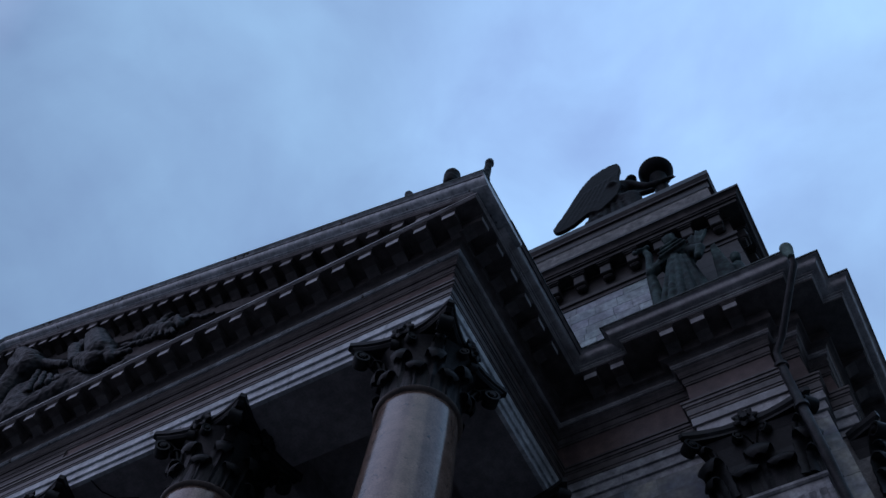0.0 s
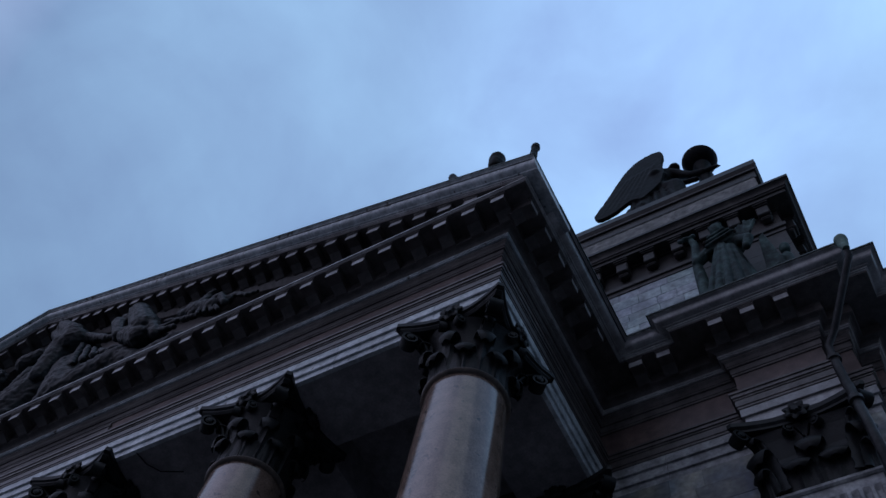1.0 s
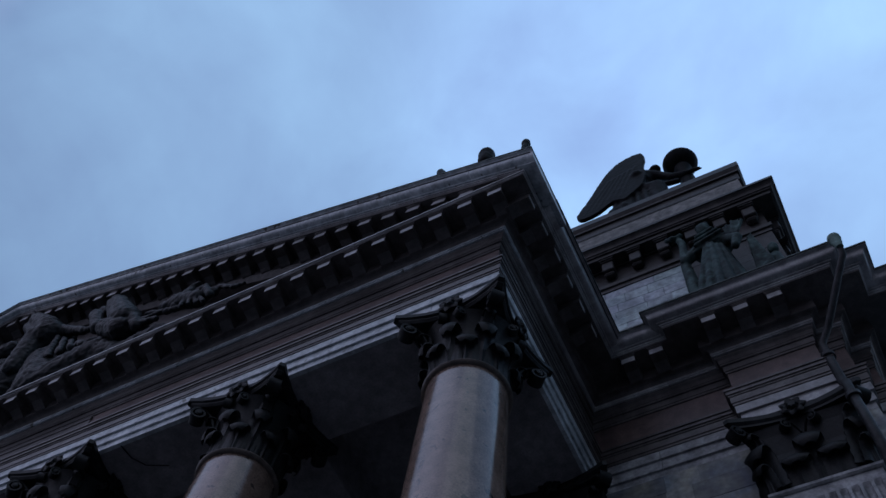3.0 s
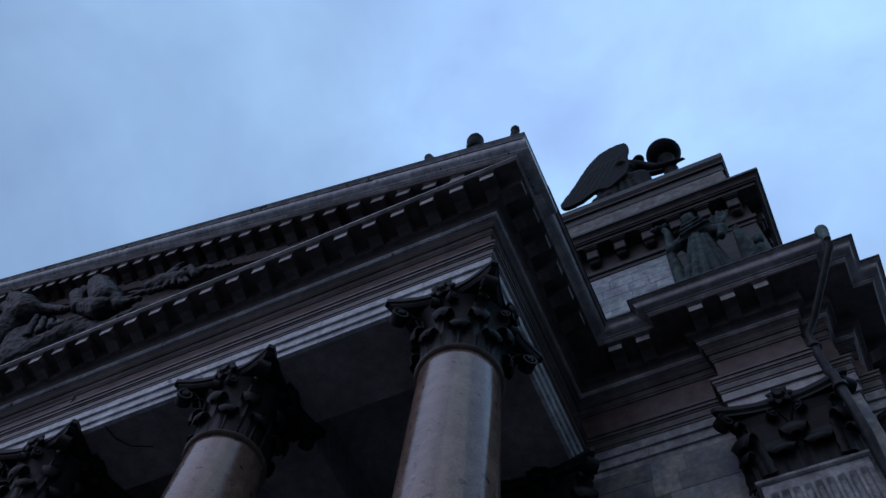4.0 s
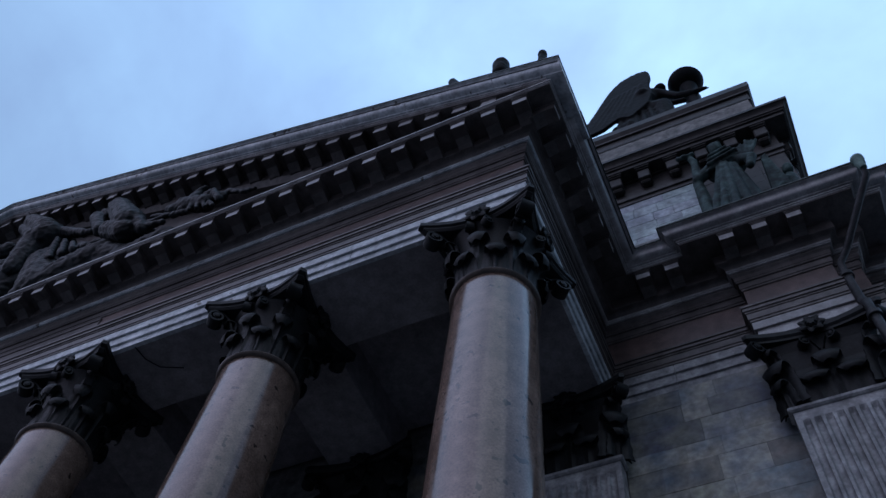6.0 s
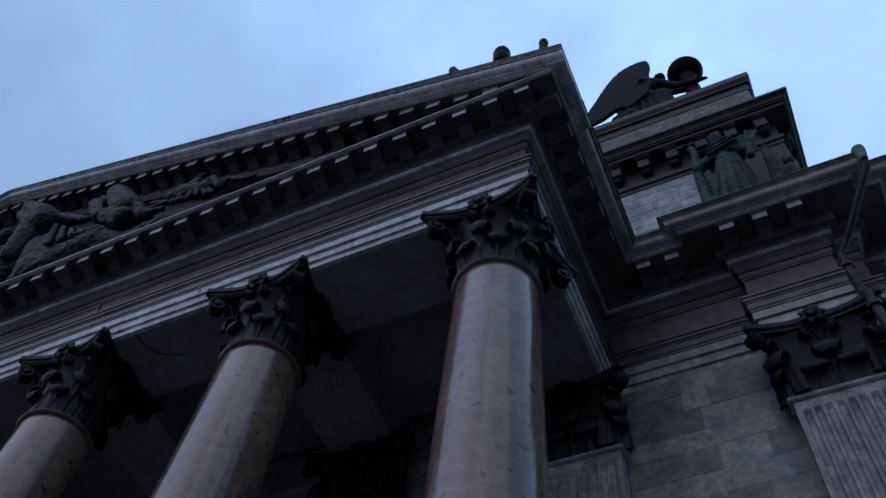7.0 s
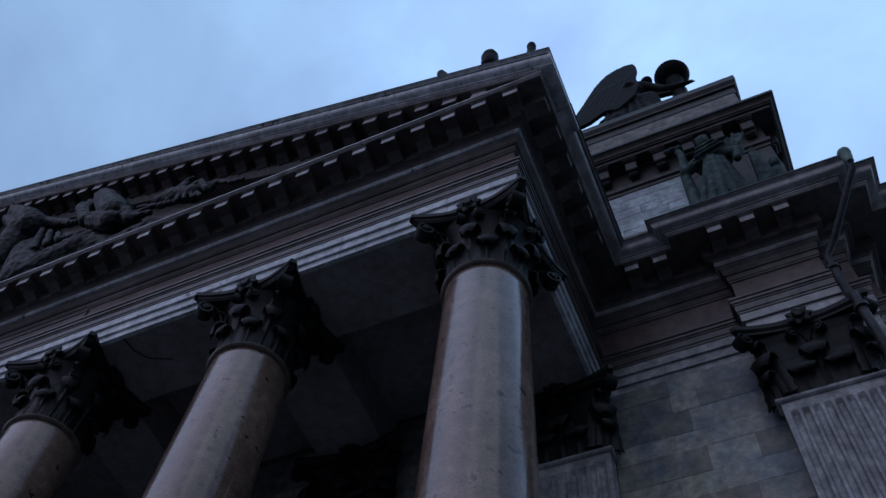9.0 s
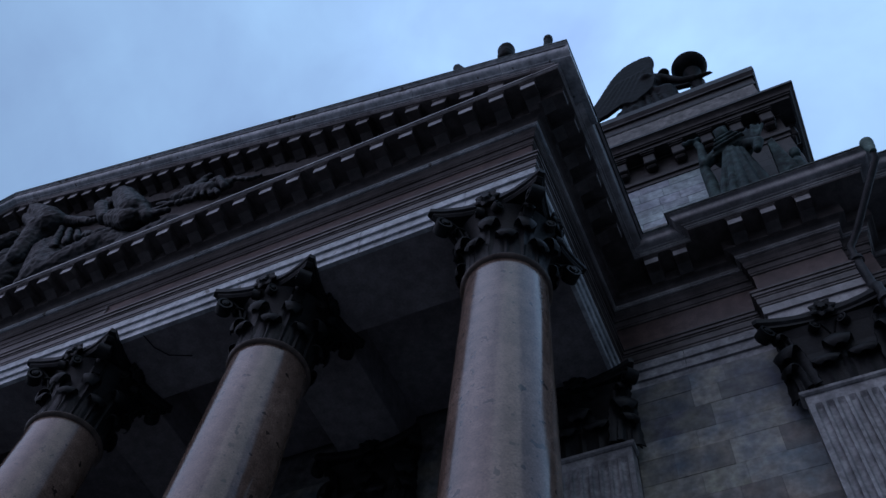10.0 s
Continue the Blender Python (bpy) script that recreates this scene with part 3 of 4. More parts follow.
def fleuron_mesh(mat):
    """A ruffled flower with seven petals."""
    verts, faces, m = [], [], 42
    for i in range(m):
        a = 2 * math.pi * i / m
        ruffle = 1 + 0.18 * math.cos(7 * a)
        verts += [(x, r * ruffle * math.cos(a), r * ruffle * math.sin(a)) for r, x in ((0.12, -0.05), (0.22, 0.03), (0.25, 0.09), (0.20, 0.12), (0.12, 0.09), (0.08, 0.16))]
    for i in range(m):
        n = (i + 1) % m
        faces += [(i * 6 + j, n * 6 + j, n * 6 + j + 1, i * 6 + j + 1) for j in range(5)]
    faces += [tuple(i * 6 for i in range(m)), tuple(i * 6 + 5 for i in range(m))]
    ob = part("fleuron", (verts, faces), mat, None, "", 60)
    me = ob.data
    bpy.data.objects.remove(ob)
    return me


LEAF_LOW, LEAF_HIGH = leaf_mesh(0.72, 0.60, 0.40, BRONZE), leaf_mesh(1.20, 0.58, 0.52, BRONZE)
LEAF_SMALL = leaf_mesh(0.52, 0.36, 0.44, BRONZE)
VOLUTE, FLEURON = volute_mesh(BRONZE), fleuron_mesh(BRONZE)
NECK, CAPTOP, HORN = 15.05, 17.045, 1.27
BAND = 14.93


def abacus_plan(half, deep, cut=0.09, n=8):
    """The outline of a hollow-sided square slab with cut horns."""
    side = []
    for i in range(n + 1):
        t = i / n * 2 - 1
        side.append((t * (half - cut), -half + deep * (1 - t * t)))
    pts = []
    for k in range(4):
        c, s = math.cos(k * math.pi / 2), math.sin(k * math.pi / 2)
        pts += [(x * c - y * s, x * s + y * c) for x, y in side]
    return pts


def slab(rings):
    """Stacked outlines of equal count, as one closed mesh."""
    k = len(rings[0][0])
    verts = [(x, y, z) for pts, z in rings for x, y in pts]
    faces = []
    for i in range(len(rings) - 1):
        for j in range(k):
            a, b = i * k + j, i * k + (j + 1) % k
            faces.append((a, b, b + k, a + k))
    faces += [tuple(range(k)), tuple(range(len(verts) - k, len(verts)))]
    return verts, faces


def build_column():
    col = thing("column", "polished red granite column with a dark bronze Corinthian capital", "column", "columns of the portico")
    r0, r1 = 0.90, 0.785
    prof = [(0.0, FLOOR + 0.9)]
    for i in range(19):
        t = i / 18
        prof.append((r0 + (r1 - r0) * max(0.0, (t - 0.2) / 0.8) ** 1.6, FLOOR + 0.9 + t * (NECK - 0.06 - FLOOR - 0.9)))
    part("shaft", lathe(prof + [(0.0, NECK - 0.05)], 64), GRANITE, col, "polished red granite shaft", 40)
    ring = [(0.7, NECK - 0.10), (0.80, NECK - 0.10), (0.85, NECK - 0.085), (0.87, NECK - 0.04), (0.85, NECK), (0.80, NECK + 0.02), (0.7, NECK + 0.02)]
    part("astragal", lathe(ring, 56), RING, col, "bronze ring below the capital", 50)
    base = [(0.0, FLOOR + 0.32), (1.24, FLOOR + 0.32), (1.28, FLOOR + 0.42), (1.24, FLOOR + 0.54), (1.08, FLOOR + 0.58), (1.03, FLOOR + 0.66), (1.08, FLOOR + 0.73), (1.10, FLOOR + 0.80), (1.05, FLOOR + 0.86), (0.93, FLOOR + 0.9), (0.0, FLOOR + 0.9)]
    part("base", lathe(base, 48), BRONZE, col, "bronze column base", 40)
    part("plinth", box((-1.3, -1.3, FLOOR + 0.02), (1.3, 1.3, FLOOR + 0.32), 0.02), STEP, col)
    capital = part("capital", lathe([(0.0, NECK), (0.76, NECK + 0.01), (0.77, NECK + 0.75), (0.82, NECK + 1.2), (0.93, NECK + 1.54), (1.02, NECK + 1.67), (0.98, NECK + 1.73), (0.0, NECK + 1.73)], 40), BRONZE, col, "dark bronze Corinthian capital", 40)
    lo, mid, hi = abacus_plan(HORN - 0.12, 0.24), abacus_plan(HORN - 0.06, 0.25), abacus_plan(HORN, 0.26)
    part("abacus", slab([(lo, CAPTOP - 0.26), (mid, CAPTOP - 0.20), (mid, CAPTOP - 0.15), (hi, CAPTOP - 0.12), (hi, CAPTOP)]), BRONZE, capital)
    for k in range(8):
        a = 45 * k
        piece("leaf", LEAF_LOW, pose(0, 0, NECK, rz=a + 22.5) @ pose(0.77, 0, 0.0), capital)
        piece("leaf", LEAF_HIGH, pose(0, 0, NECK, rz=a) @ pose(0.78, 0, 0.0), capital)
    for k in range(4):
        piece("leaf", LEAF_SMALL, pose(0, 0, NECK + 1.06, rz=45 + 90 * k) @ pose(0.92, 0, 0.0), capital)
        piece("volute", VOLUTE, pose(0, 0, CAPTOP - 0.24, rz=45 + 90 * k) @ pose(1.30, 0, 0) @ Matrix.Diagonal((0.8, 1.0, 0.8, 1)), capital)
        for turn in (-13, 13):
            piece("helix", VOLUTE, pose(0, 0, CAPTOP - 0.27, rz=90 * k + turn) @ pose(0.96, 0, 0, rz=-3.5 * turn) @ Matrix.Diagonal((0.5, 0.6, 0.55, 1)), capital)
        piece("fleuron", FLEURON, pose(0, 0, CAPTOP - 0.10, rz=90 * k) @ pose(1.02, 0, 0), capital)
    return col


first = build_column()
first.matrix_basis = pose(COLS[0], AX, 0)
for c in COLS[1:]:
    copy_thing(first, pose(c, AX, 0))


# ---- pilasters ----
def build_pilaster(w=2.0, depth=0.30, flutes=9):
    """A fluted pilaster, its face at y = 0 and its middle at x = 0, with a flat Corinthian capital."""
    pil = thing("pilaster", "fluted grey marble pilaster with a dark bronze Corinthian capital", "pilaster", "pilasters of the wall")
    top, bot, pitch = BAND - 0.42, FLOOR + 1.2, (w - 0.16) / flutes
    verts, faces = [], []
    edge = []
    for i in range(flutes):
        c = -w / 2 + 0.08 + pitch * (i + 0.5)
        hw = pitch * 0.36
        edge += [(c - hw, 0.0)] + [(c - hw * math.cos(math.pi * k / 6), hw * 0.9 * math.sin(math.pi * k / 6)) for k in range(1, 6)] + [(c + hw, 0.0)]
    outline = [(-w / 2, 0.0)] + edge + [(w / 2, 0.0), (w / 2, depth + 0.1), (-w / 2, depth + 0.1)]
    flat = [(-w / 2, 0.0)] + [(x, 0.0) for x, _ in edge] + outline[-3:]
    part("shaft", slab([(flat, FLOOR + 0.9), (flat, bot), (outline, bot + 0.04), (outline, top - 0.05), (flat, top + 0.06), (flat, BAND - 0.10)]), FLUTED, pil, "fluted veined marble shaft")
    part("astragal", sweep([(-0.1, BAND - 0.12), (0.03, BAND - 0.12), (0.07, BAND - 0.09), (0.08, BAND - 0.04), (0.05, BAND), (-0.1, BAND)], [(-w / 2, depth), (-w / 2, 0), (w / 2, 0), (w / 2, depth)]), FLUTED, pil, "marble band below the capital")
    part("base", sweep([(-0.1, FLOOR + 0.02), (0.22, FLOOR + 0.02), (0.24, FLOOR + 0.4), (0.1, FLOOR + 0.55), (0.14, FLOOR + 0.75), (0.02, FLOOR + 0.9), (-0.1, FLOOR + 0.9)], [(-w / 2, depth), (-w / 2, 0), (w / 2, 0), (w / 2, depth)]), BRONZE, pil)
    k = w / 2
    capital = part("capital", slab([([(-k + e, -o), (k - e, -o), (k - e, depth), (-k + e, depth)], z) for e, o, z in ((0.03, -0.03, BAND), (0.03, -0.03, BAND + 1.1), (-0.05, 0.06, BAND + 1.6), (-0.12, 0.14, BAND + 1.83))]), BRONZE, pil, "dark bronze Corinthian capital")
    n = 10
    hi = [(-k - 0.42, -0.40)] + [(t * (k + 0.32), -0.44 + 0.24 * (1 - t * t)) for t in [i / n * 2 - 1 for i in range(n + 1)]] + [(k + 0.42, -0.40), (k + 0.14, depth), (-k - 0.14, depth)]
    lo = [(x * 0.95, y * 0.8 if y < 0 else y) for x, y in hi]
    part("abacus", slab([(lo, CAPTOP - 0.26), (lo, CAPTOP - 0.19), (hi, CAPTOP - 0.13), (hi, CAPTOP)]), BRONZE, capital)
    for x in (-0.36, 0.36):
        piece("leaf", LEAF_LOW, pose(x, 0.0, BAND, rz=-90) @ Matrix.Diagonal((1, 1.4, 1, 1)), capital)
    for x, turn in ((-k + 0.06, -120), (0.0, -90), (k - 0.06, -60)):
        piece("leaf", LEAF_HIGH, pose(x, 0.0, BAND, rz=turn) @ Matrix.Diagonal((1, 1.4, 1, 1)), capital)
    for s in (-1, 1):
        piece("leaf", LEAF_SMALL, pose(s * (k - 0.08), -0.06, BAND + 1.12, rz=-90 + 38 * s), capital)
        piece("helix", VOLUTE, pose(s * 0.24, -0.12, CAPTOP - 0.30, rz=-90 + 62 * s) @ Matrix.Diagonal((0.5, 0.6, 0.55, 1)), capital)
        piece("leaf", LEAF_LOW, pose(s * k, 0.02, BAND, rz=-45 if s > 0 else -135), capital)
        piece("volute", VOLUTE, pose(s * (k + 0.20), -0.24, CAPTOP - 0.24, rz=-45 if s > 0 else -135) @ Matrix.Diagonal((0.75, 1.0, 0.75, 1)), capital)
    piece("fleuron", FLEURON, pose(0, -0.22, CAPTOP - 0.08, rz=-90), capital)
    return pil


pil = build_pilaster()
pil.matrix_basis = pose(5.43, RESS + 0.02, 0)
for x in [0.0] + COLS[1:]:
    copy_thing(pil, pose(x, RESS + 0.02, 0))
copy_thing(pil, pose(7.43, 7.55, 0, rz=90))


# ---- bronze figures on the skyline ----
def slab_shape(outline, y0, y1):
    """A flat outline of (x, z) with thickness, as a shape for a statue."""
    k = len(outline)
    verts = [(x, y0, z) for x, z in outline] + [(x, y1, z) for x, z in outline]
    faces = [tuple(range(k)), tuple(range(2 * k - 1, k - 1, -1))] + [(i, (i + 1) % k, k + (i + 1) % k, k + i) for i in range(k)]
    return verts, faces


wing = [(0.91, 34.94), (1.08, 35.32), (1.49, 36.12), (1.97, 37.32), (2.4, 38.3), (2.91, 39.07), (3.45, 39.38), (3.89, 39.42), (4.15, 39.3), (4.25, 39.0), (4.24, 38.38), (4.07, 37.69), (4.1, 36.67), (3.88, 35.7), (3.46, 35.21), (2.98, 34.76), (2.61, 35.13), (2.14, 34.79), (1.88, 34.54), (1.42, 34.40), (1.03, 34.47)]
for _ in range(2):
    wing = [(a[0] * u + b[0] * (1 - u), a[1] * u + b[1] * (1 - u)) for a, b in zip(wing, wing[1:] + wing[:1]) for u in (0.78, 0.22)]
angel = [slab_shape(wing, 6.30, 6.46)]
angel += [capsule((1.25 + 0.32 * k, 6.335, 34.75 + 0.10 * k), (2.55 + 0.24 * k, 6.345, 37.4 + 0.1 * k), 0.05, 0.08, 8) for k in range(6)]
angel += [capsule((3.7, 6.45, 37.0), (3.9, 7.0, 37.5), 0.3, 0.35), capsule((3.35, 7.0, 36.1), (4.0, 7.0, 37.85), 0.5, 0.40), capsule((4.36, 7.0, 38.28), (4.46, 6.95, 38.3), 0.24, 0.25), capsule((4.2, 7.0, 37.9), (4.57, 7.0, 37.45), 0.30, 0.24)]
angel += [capsule((4.57, 7.0, 37.45), (5.0, 6.95, 36.72), 0.22, 0.19), capsule((5.0, 6.95, 36.72), (5.5, 6.9, 36.38), 0.19, 0.16), capsule((5.5, 6.9, 36.4), (6.0, 6.9, 36.4), 0.13, 0.09), capsule((6.0, 6.9, 36.38), (6.2, 6.9, 36.3), 0.08, 0.04), capsule((5.95, 6.9, 36.5), (6.15, 6.9, 36.48), 0.06, 0.04)]
angel += [capsule((3.9, 6.9, 36.0), (4.6, 6.9, 36.15), 0.2, 0.13), capsule((4.6, 6.9, 36.15), (5.15, 6.9, 35.95), 0.12, 0.12), capsule((4.62, 6.9, 36.25), (4.5, 6.9, 36.55), 0.10, 0.06)]
angel += [capsule((3.3, 7.0, 36.0), (2.9, 7.0, 34.4), 0.45, 0.7), capsule((3.4, 6.9, 36.0), (4.3, 6.7, 35.4), 0.45, 0.40), capsule((4.3, 6.7, 35.4), (4.3, 6.9, 33.4), 0.40, 0.45), capsule((2.9, 7.0, 34.6), (3.2, 7.2, 33.4), 0.6, 0.8), capsule((3.3, 7.1, 33.2), (5.2, 7.1, 33.2), 0.5, 0.4), capsule((2.85, 6.9, 36.2), (2.15, 6.9, 35.2), 0.16, 0.12), capsule((2.3, 6.9, 35.3), (2.2, 7.0, 33.5), 0.2, 0.4)]
angel += [capsule((2.75 + 0.25 * k, 6.55, 35.9 - 0.04 * k), (2.3 + 0.4 * k, 6.45, 33.4), 0.12, 0.15, 8) for k in range(6)]
angel += [capsule((3.3, 6.5, 36.1 - 0.25 * k), (4.2, 6.5, 35.8 - 0.3 * k), 0.09, 0.07, 8) for k in range(4)]
statue("kneeling_angel_statue", angel, FIGURE, "dark bronze winged figure kneeling on the attic corner", "statue", 0.05, 0.004)
lamp = thing("torch_lamp", "dark bronze lamp bowl on a stem before the winged figure", "lamp")
part("bowl", lathe([(0.0, 37.95), (0.35, 37.98), (0.60, 38.15), (0.72, 38.42), (0.75, 38.50), (0.70, 38.52), (0.4, 38.2), (0.0, 38.15)], 36, 5.52, 7.2), FIGURE, lamp, "", 50)
part("stem", lathe([(0.0, 32.45), (0.6, 32.45), (0.55, 32.9), (0.26, 33.4), (0.2, 35.0), (0.32, 36.4), (0.2, 37.2), (0.38, 37.7), (0.22, 37.85), (0.3, 38.02), (0.0, 38.02)], 20, 5.52, 7.2), FIGURE, lamp, "", 40)

apostle = [capsule((0.1, 0.45, 21.4), (0.1, 0.5, 23.0), 1.0, 0.95), capsule((0.1, 0.5, 23.4), (0.15, 0.45, 25.2), 0.75, 0.45), capsule((0.15, 0.4, 26.55), (0.17, 0.36, 27.15), 0.25, 0.27), capsule((-0.3, 0.4, 25.0), (-1.1, 0.4, 26.2), 0.24, 0.2), capsule((-1.1, 0.4, 26.3), (-1.48, 0.4, 27.6), 0.19, 0.15), capsule((0.7, 0.4, 25.6), (1.35, 0.4, 25.2), 0.26, 0.2), capsule((1.35, 0.4, 25.2), (1.47, 0.4, 26.7), 0.16, 0.10), capsule((1.47, 0.4, 26.65), (1.47, 0.4, 26.85), 0.14, 0.13), capsule((-0.6, 0.2, 22.8), (-0.8, 0.0, 21.2), 0.5, 0.5), capsule((0.8, 0.2, 22.8), (0.9, 0.0, 21.2), 0.5, 0.5)]
statue("seated_apostle_statue", apostle, FIGURE, "dark bronze seated figure on the pediment corner", "statue", 0.05, 0.012)

# ---- bronze group in front of the attic, above the paired pilaster ----
group = [capsule((5.2, 5.6, 22.0), (5.3, 5.55, 25.4), 0.55, 0.4), capsule((5.02, 5.4, 25.72), (5.58, 5.4, 25.78), 0.34, 0.32), capsule((5.3, 5.42, 26.0), (5.26, 5.38, 26.65), 0.28, 0.16), capsule((5.25, 5.32, 26.95), (5.24, 5.3, 27.1), 0.21, 0.22), capsule((5.1, 5.25, 27.2), (5.35, 5.25, 27.28), 0.10, 0.10)]
for k in range(11):
    t = k / 10
    group.append(capsule((4.30 + 1.55 * t, 5.25 - 0.28 * math.sin(math.pi * t) - 0.24 * (k % 2), 22.0), (5.02 + 0.55 * t, 5.25 - 0.1 * math.sin(math.pi * t) - 0.12 * (k % 2), 25.35 + 0.15 * math.sin(6 * t)), 0.14, 0.075, 8))
for k in range(6):
    group.append(capsule((4.82 + 0.03 * k, 5.10 - 0.12 * (k % 2), 25.4 + 0.13 * k), (5.72 - 0.05 * k, 5.08 - 0.12 * (k % 2), 25.80 + 0.09 * k), 0.075, 0.055, 8))
group += [capsule((4.95, 5.3, 25.9), (4.42, 5.2, 25.2), 0.2, 0.16), capsule((4.42, 5.2, 25.2), (4.5, 5.2, 26.45), 0.16, 0.11), capsule((4.5, 5.2, 26.45), (4.42, 5.2, 26.85), 0.12, 0.09), capsule((4.42, 5.35, 22.0), (4.38, 5.3, 25.2), 0.26, 0.15)]
ring = [(4.33 + 0.23 * math.cos(k * math.pi / 5), 5.2 + 0.1 * math.sin(k * math.pi / 5), 27.06 + 0.21 * math.sin(k * math.pi / 5)) for k in range(10)]
group += [capsule(a, b, 0.06 + 0.03 * (k % 2), 0.06, 8) for k, (a, b) in enumerate(zip(ring, ring[1:] + ring[:1]))]
group += [capsule((5.6, 5.3, 25.8), (6.0, 5.0, 25.1), 0.2, 0.15), capsule((6.0, 5.0, 25.1), (5.86, 4.95, 24.55), 0.15, 0.12)]
for k in range(7):
    group.append(capsule((5.84 + 0.02 * k, 5.1, 24.7 + 0.1 * k), (5.80 + 0.09 * k, 5.08 + 0.03 * (k % 3), 26.35 + 0.12 * (k % 2) - 0.05 * abs(k - 4)), 0.045, 0.055, 8))
group += [slab_shape([(6.25, 25.45), (6.42, 25.6), (6.78, 22.0), (6.0, 22.0)], 5.25, 5.5), capsule((6.85, 5.5, 22.0), (6.72, 5.5, 24.1), 0.2, 0.17), capsule((6.76, 5.45, 24.45), (6.77, 5.45, 24.6), 0.15, 0.16), capsule((6.6, 5.4, 23.9), (6.4, 5.3, 23.4), 0.12, 0.1)]
statue("bronze_figure_group", group, PATINA, "green-streaked bronze robed figures standing against the attic", "statue", 0.03, 0.003)

# ---- bronze relief figures in the tympanum ----
def recliner(x, z, size, face, bend):
    """A draped figure that leans on one arm, its legs stretched towards the corner."""
    y = FRONT - 0.15
    f = face * size
    shapes = [capsule((x, y, z + 0.5 * size), (x - 0.45 * f, y - 0.1, z + 1.5 * size), 0.48 * size, 0.40 * size), capsule((x - 0.5 * f, y - 0.25, z + 2.05 * size), (x - 0.5 * f, y - 0.3, z + 2.2 * size), 0.24 * size, 0.25 * size)]
    shapes += [capsule((x, y - 0.1, z + 0.45 * size), (x + 1.1 * f, y - 0.25, z + (0.5 + bend) * size), 0.40 * size, 0.30 * size), capsule((x + 1.1 * f, y - 0.25, z + (0.5 + bend) * size), (x + 2.1 * f, y - 0.1, z + 0.18 * size), 0.28 * size, 0.18 * size)]
    shapes += [capsule((x - 0.6 * f, y - 0.2, z + 1.6 * size), (x - 1.2 * f, y - 0.2, z + 0.9 * size), 0.2 * size, 0.16 * size), capsule((x - 1.2 * f, y - 0.2, z + 0.9 * size), (x - 1.0 * f, y - 0.3, z + 0.2 * size), 0.17 * size, 0.15 * size), capsule((x - 0.3 * f, y - 0.3, z + 1.6 * size), (x + 0.5 * f, y - 0.4, z + 1.3 * size), 0.19 * size, 0.14 * size)]
    for k in range(7):
        lift = 0.12 * k * size
        shapes.append(capsule((x - (0.35 - 0.05 * k) * f, y - 0.12 - 0.10 * size * (1 + k % 2), z + 0.25 * size + lift), (x + (2.0 - 0.16 * k) * f, y - 0.08 - 0.09 * size * (1 + k % 2), z + 0.05 + lift * (0.5 + bend)), 0.10 * size, 0.06 * size, 8))
    shapes.append(capsule((x - 0.9 * f, y, z + 0.2), (x - 1.5 * f, y, z + 0.9 * size), 0.3 * size, 0.2 * size))
    return shapes


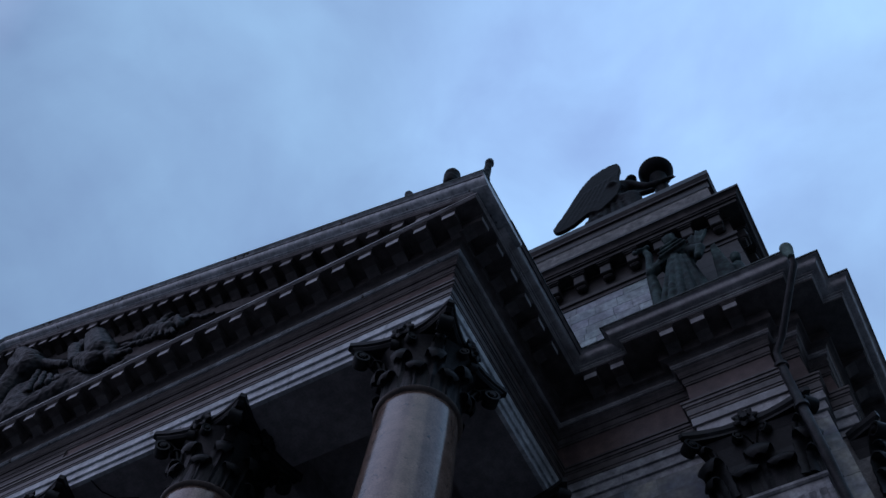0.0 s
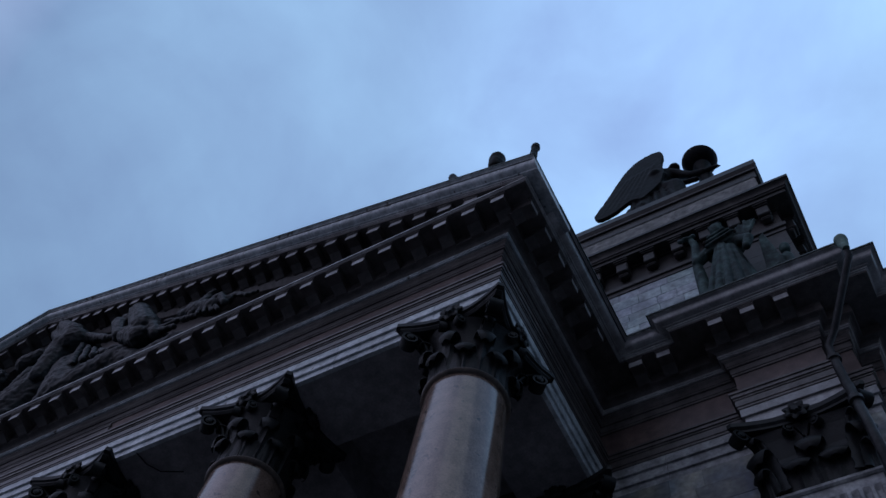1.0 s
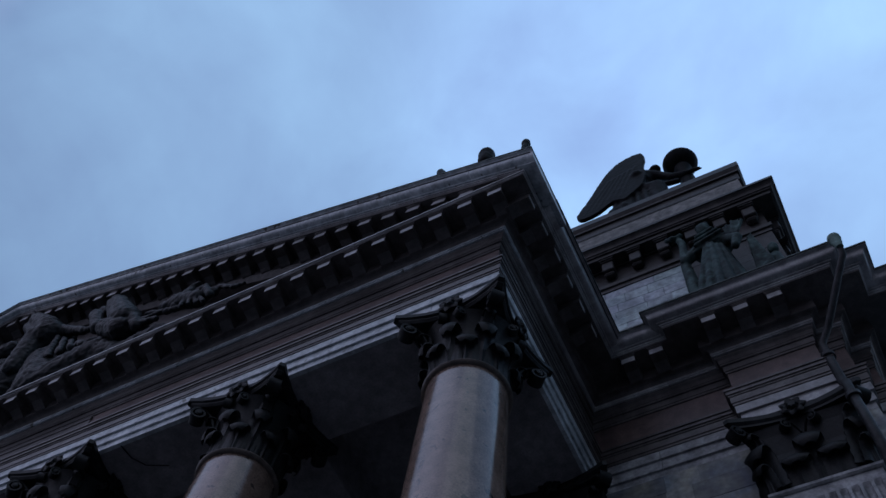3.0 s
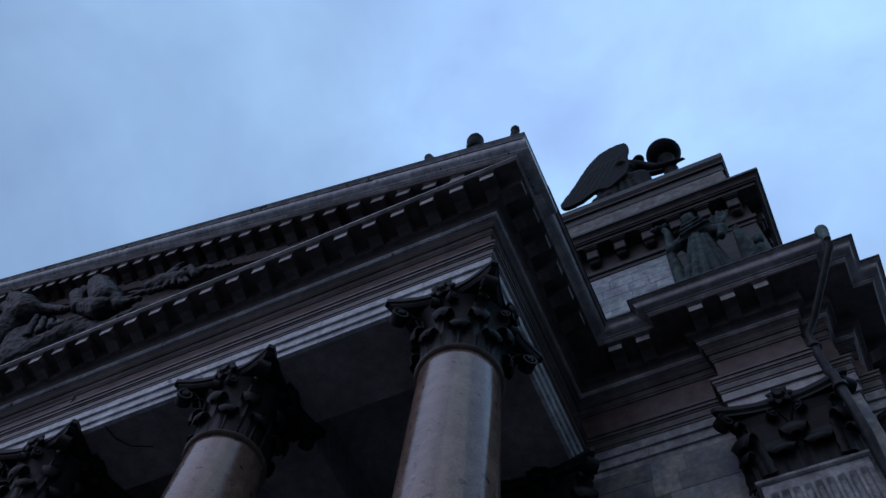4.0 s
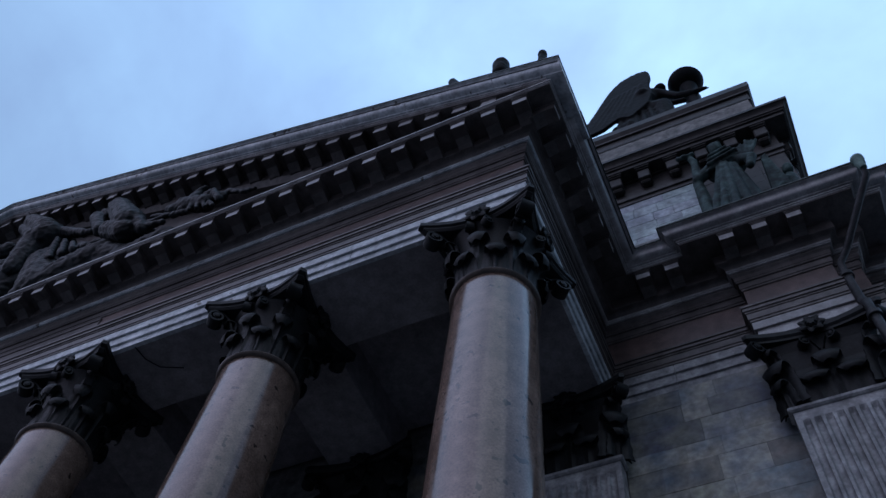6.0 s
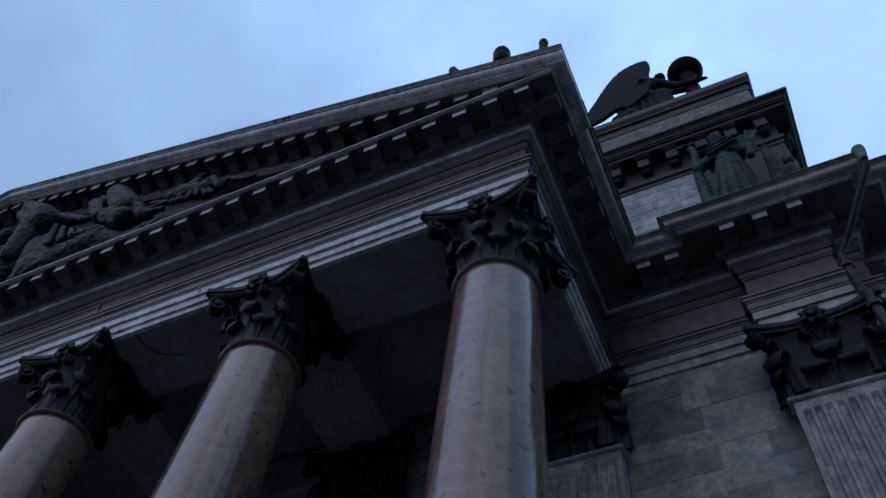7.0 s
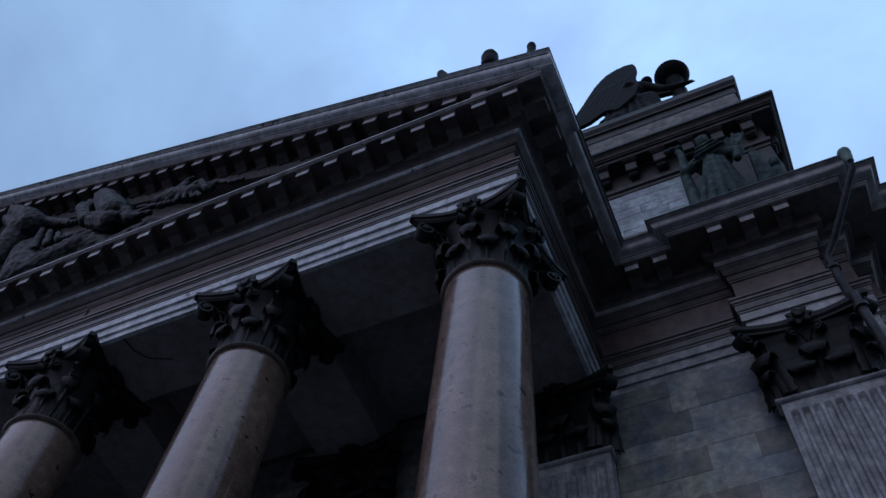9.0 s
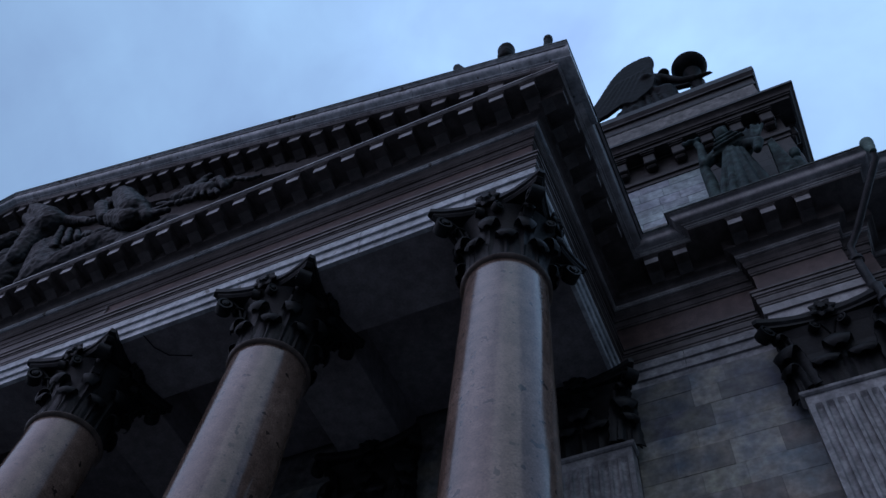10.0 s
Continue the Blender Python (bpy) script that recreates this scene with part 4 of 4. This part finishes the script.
figures = (
    [capsule((-17.69, -0.45, 28.32), (-16.02, -0.45, 26.58), 0.34, 0.42), capsule((-17.75, -0.60, 28.27), (-18.68, -0.60, 29.90), 0.13, 0.12), capsule((-18.68, -0.60, 29.90), (-18.80, -0.60, 30.29), 0.15, 0.12),
     capsule((-17.85, -0.45, 27.91), (-16.53, -0.45, 26.37), 0.22, 0.24), capsule((-15.70, -0.45, 26.14), (-13.31, -0.45, 24.45), 0.28, 0.13), capsule((-13.31, -0.45, 24.45), (-12.99, -0.45, 24.34), 0.11, 0.09),
     capsule((-15.24, -0.45, 25.34), (-15.65, -0.45, 25.12), 0.62, 0.56), capsule((-15.65, -0.45, 25.12), (-15.61, -0.45, 23.50), 0.55, 0.36), capsule((-16.95, -0.45, 26.83), (-16.08, -0.45, 25.53), 0.20, 0.20),
     capsule((-17.27, -0.45, 25.96), (-17.68, -0.45, 25.66), 0.30, 0.40), capsule((-16.25, -0.45, 23.98), (-16.44, -0.45, 23.41), 0.35, 0.30), capsule((-14.53, -0.50, 24.75), (-14.00, -0.50, 23.22), 0.10, 0.13),
     capsule((-13.92, -0.50, 24.21), (-13.47, -0.50, 23.11), 0.10, 0.13), capsule((-13.34, -0.50, 23.69), (-12.95, -0.50, 22.99), 0.10, 0.13), capsule((-12.78, -0.50, 23.19), (-12.44, -0.50, 22.88), 0.10, 0.13),
     capsule((-12.25, -0.50, 22.72), (-11.94, -0.50, 22.77), 0.10, 0.13)],
    [capsule((-12.40, -0.45, 25.33), (-11.10, -0.45, 23.36), 0.42, 0.50), capsule((-12.62, -0.55, 25.07), (-12.51, -0.55, 25.39), 0.16, 0.20), capsule((-13.04, -0.55, 25.00), (-12.30, -0.55, 23.69), 0.26, 0.22),
     capsule((-13.30, -0.45, 25.38), (-12.80, -0.45, 25.40), 0.22, 0.20), capsule((-11.88, -0.45, 23.49), (-11.00, -0.45, 22.78), 0.35, 0.40), capsule((-12.90, -0.60, 25.27), (-12.57, -0.60, 25.14), 0.13, 0.12),
     capsule((-11.05, -0.45, 23.68), (-10.29, -0.45, 22.51), 0.30, 0.20), capsule((-11.93, -0.62, 24.73), (-11.38, -0.62, 23.01), 0.08, 0.10), capsule((-11.43, -0.62, 24.11), (-11.16, -0.62, 22.91), 0.08, 0.10),
     capsule((-10.96, -0.62, 23.53), (-10.94, -0.62, 22.82), 0.08, 0.10), capsule((-10.51, -0.62, 22.97), (-10.72, -0.62, 22.73), 0.08, 0.10), capsule((-10.35, -0.45, 22.67), (-9.61, -0.45, 22.47), 0.13, 0.09),
     capsule((-10.32, -0.45, 22.85), (-9.62, -0.45, 22.89), 0.10, 0.07), capsule((-10.30, -0.45, 23.27), (-9.54, -0.45, 22.94), 0.08, 0.06)],
    [capsule((-8.70, -0.55, 23.00), (-8.65, -0.55, 23.49), 0.16, 0.11), capsule((-8.65, -0.55, 23.49), (-8.55, -0.55, 23.64), 0.10, 0.10), capsule((-9.16, -0.45, 23.19), (-8.17, -0.45, 22.55), 0.24, 0.26),
     capsule((-8.16, -0.55, 22.86), (-7.97, -0.55, 22.86), 0.14, 0.15), capsule((-7.97, -0.55, 22.86), (-7.54, -0.55, 22.15), 0.14, 0.12), capsule((-9.10, -0.45, 23.30), (-9.09, -0.45, 22.78), 0.14, 0.12),
     capsule((-9.65, -0.45, 23.21), (-9.10, -0.45, 23.03), 0.16, 0.20), capsule((-8.20, -0.45, 22.66), (-7.61, -0.45, 22.54), 0.20, 0.13), capsule((-7.63, -0.45, 22.59), (-7.50, -0.45, 22.82), 0.09, 0.09),
     capsule((-7.50, -0.45, 22.82), (-6.89, -0.45, 22.28), 0.09, 0.07), capsule((-6.89, -0.45, 22.28), (-6.46, -0.45, 22.14), 0.08, 0.05), capsule((-9.34, -0.45, 22.68), (-8.60, -0.45, 22.46), 0.10, 0.08),
     capsule((-8.67, -0.55, 22.84), (-8.56, -0.55, 22.25), 0.06, 0.07), capsule((-8.41, -0.55, 22.63), (-8.26, -0.55, 22.12), 0.06, 0.07), capsule((-8.15, -0.55, 22.42), (-7.95, -0.55, 21.98), 0.06, 0.07),
     capsule((-7.89, -0.55, 22.21), (-7.66, -0.55, 21.85), 0.06, 0.07)],
)
for shapes in figures:
    statue("tympanum_figure", shapes, RELIEF, "dark bronze draped figure reclining in the pediment", "relief", 0.035, 0.022)
for n, (x, z, size, face, bend) in enumerate(((-14.0, 21.1, 1.9, 1, 0.3), (-11.0, 21.1, 1.3, 1, 0.25), (-16.6, 21.1, 2.1, -1, 0.4), (-21.6, 21.1, 2.5, -1, 0.4), (-25.0, 21.1, 2.1, -1, 0.4), (-29.0, 21.1, 1.5, -1, 0.3))):
    statue("tympanum_figure", recliner(x, z, size, face, bend), RELIEF, "dark bronze draped figure reclining in the pediment", "relief", 0.055, 0.035)

# ---- rain pipe ----
rain = thing("rain_pipe", "zinc rain pipe with a green copper hopper at the cornice", "rain pipe")


def tube(points, r, sides=14):
    c = bpy.data.curves.new("tube", "CURVE")
    c.dimensions, c.bevel_depth, c.bevel_resolution, c.use_fill_caps = "3D", r, 4, True
    s = c.splines.new("POLY")
    s.points.add(len(points) - 1)
    for p, q in zip(s.points, points):
        p.co = (*q, 1)
    ob = bpy.data.objects.new("tube", c)
    scene.collection.objects.link(ob)
    me = bpy.data.meshes.new_from_object(ob.evaluated_get(bpy.context.evaluated_depsgraph_get()))
    bpy.data.objects.remove(ob)
    return me


def pipe_part(name, me, mat, label=""):
    me.materials.clear()
    me.materials.append(mat)
    me.shade_smooth()
    ob = new(name, me)
    ob.parent = rain
    if label:
        tagged(ob, label)


part("hopper", lathe([(0.0, 20.25), (0.08, 20.25), (0.095, 20.38), (0.12, 20.48), (0.13, 20.62), (0.15, 20.66), (0.15, 20.76), (0.13, 20.78), (0.0, 20.8)], 24, 7.80, 3.84), COPPER, rain, "green copper hopper", 40)
pipe_part("upper_pipe", tube([(7.80, 3.87, 20.4), (7.78, 3.95, 20.1), (6.85, 5.05, 19.2), (6.58, 5.22, 18.9), (6.56, 5.25, 18.5)], 0.085), PIPE)
pipe_part("down_pipe", tube([(6.56, 5.25, 18.5), (6.56, 5.25, 17.3), (6.56, 4.95, 16.9), (6.56, 4.95, 14.9), (6.56, 5.25, 14.5), (6.56, 5.25, GROUND + 0.3), (6.56, 5.0, GROUND + 0.1)], 0.10), PIPE)
for z in (18.4, 16.4, 13.0, 9.0, 5.0, 1.5):
    part("collar", lathe([(0.1, z - 0.06), (0.15, z - 0.06), (0.15, z + 0.06), (0.1, z + 0.06)], 20, 6.56, 4.95 if 14.9 < z < 16.9 else 5.25), PIPE, rain)


cable = part("hanging_cable", joined([capsule(a, b, 0.013, 0.013, 6) for a, b in zip(((-8.6, 0.45, 17.04), (-8.52, 0.8, 16.99), (-8.3, 1.1, 16.97)), ((-8.52, 0.8, 16.99), (-8.3, 1.1, 16.97), (-7.85, 1.35, 17.04)))]), FIGURE)
tagged(cable, "thin black cable sagging below the portico soffit", "cable")


# ---- blocks of the wall and the attic ----
def courses(parent, x0, x1, z0, z1, y, high, seed, long=1.25, mat=BLOCKS, gap=0.0015):
    r = random.Random(seed)
    z = z0
    while z < z1 - 0.05:
        h = min(high * r.uniform(0.8, 1.25), z1 - z)
        if z1 - z - h < 0.2:
            h = z1 - z
        x = x0
        while x < x1 - 0.02:
            w = r.uniform(0.6, 1.5) * long
            if x1 - x - w < 0.35:
                w = x1 - x
            proud = r.uniform(0, 0.012)
            part("block", box((x + gap, y - proud, z + gap), (x + w - gap, y + 0.05, z + h - gap), 2 * gap), mat, parent)
            x += w
        z += h


courses(wall, 1.0, 4.44, 2.0, SOFFIT, WALL_A, 0.58, 3, 0.95)
courses(wall, 6.43, 7.0, 8.0, SOFFIT, WALL_A, 0.62, 5)
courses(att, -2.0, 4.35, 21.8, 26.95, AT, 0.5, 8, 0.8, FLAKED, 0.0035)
# darker blocks from x = 4.35 on, behind the bronze figures
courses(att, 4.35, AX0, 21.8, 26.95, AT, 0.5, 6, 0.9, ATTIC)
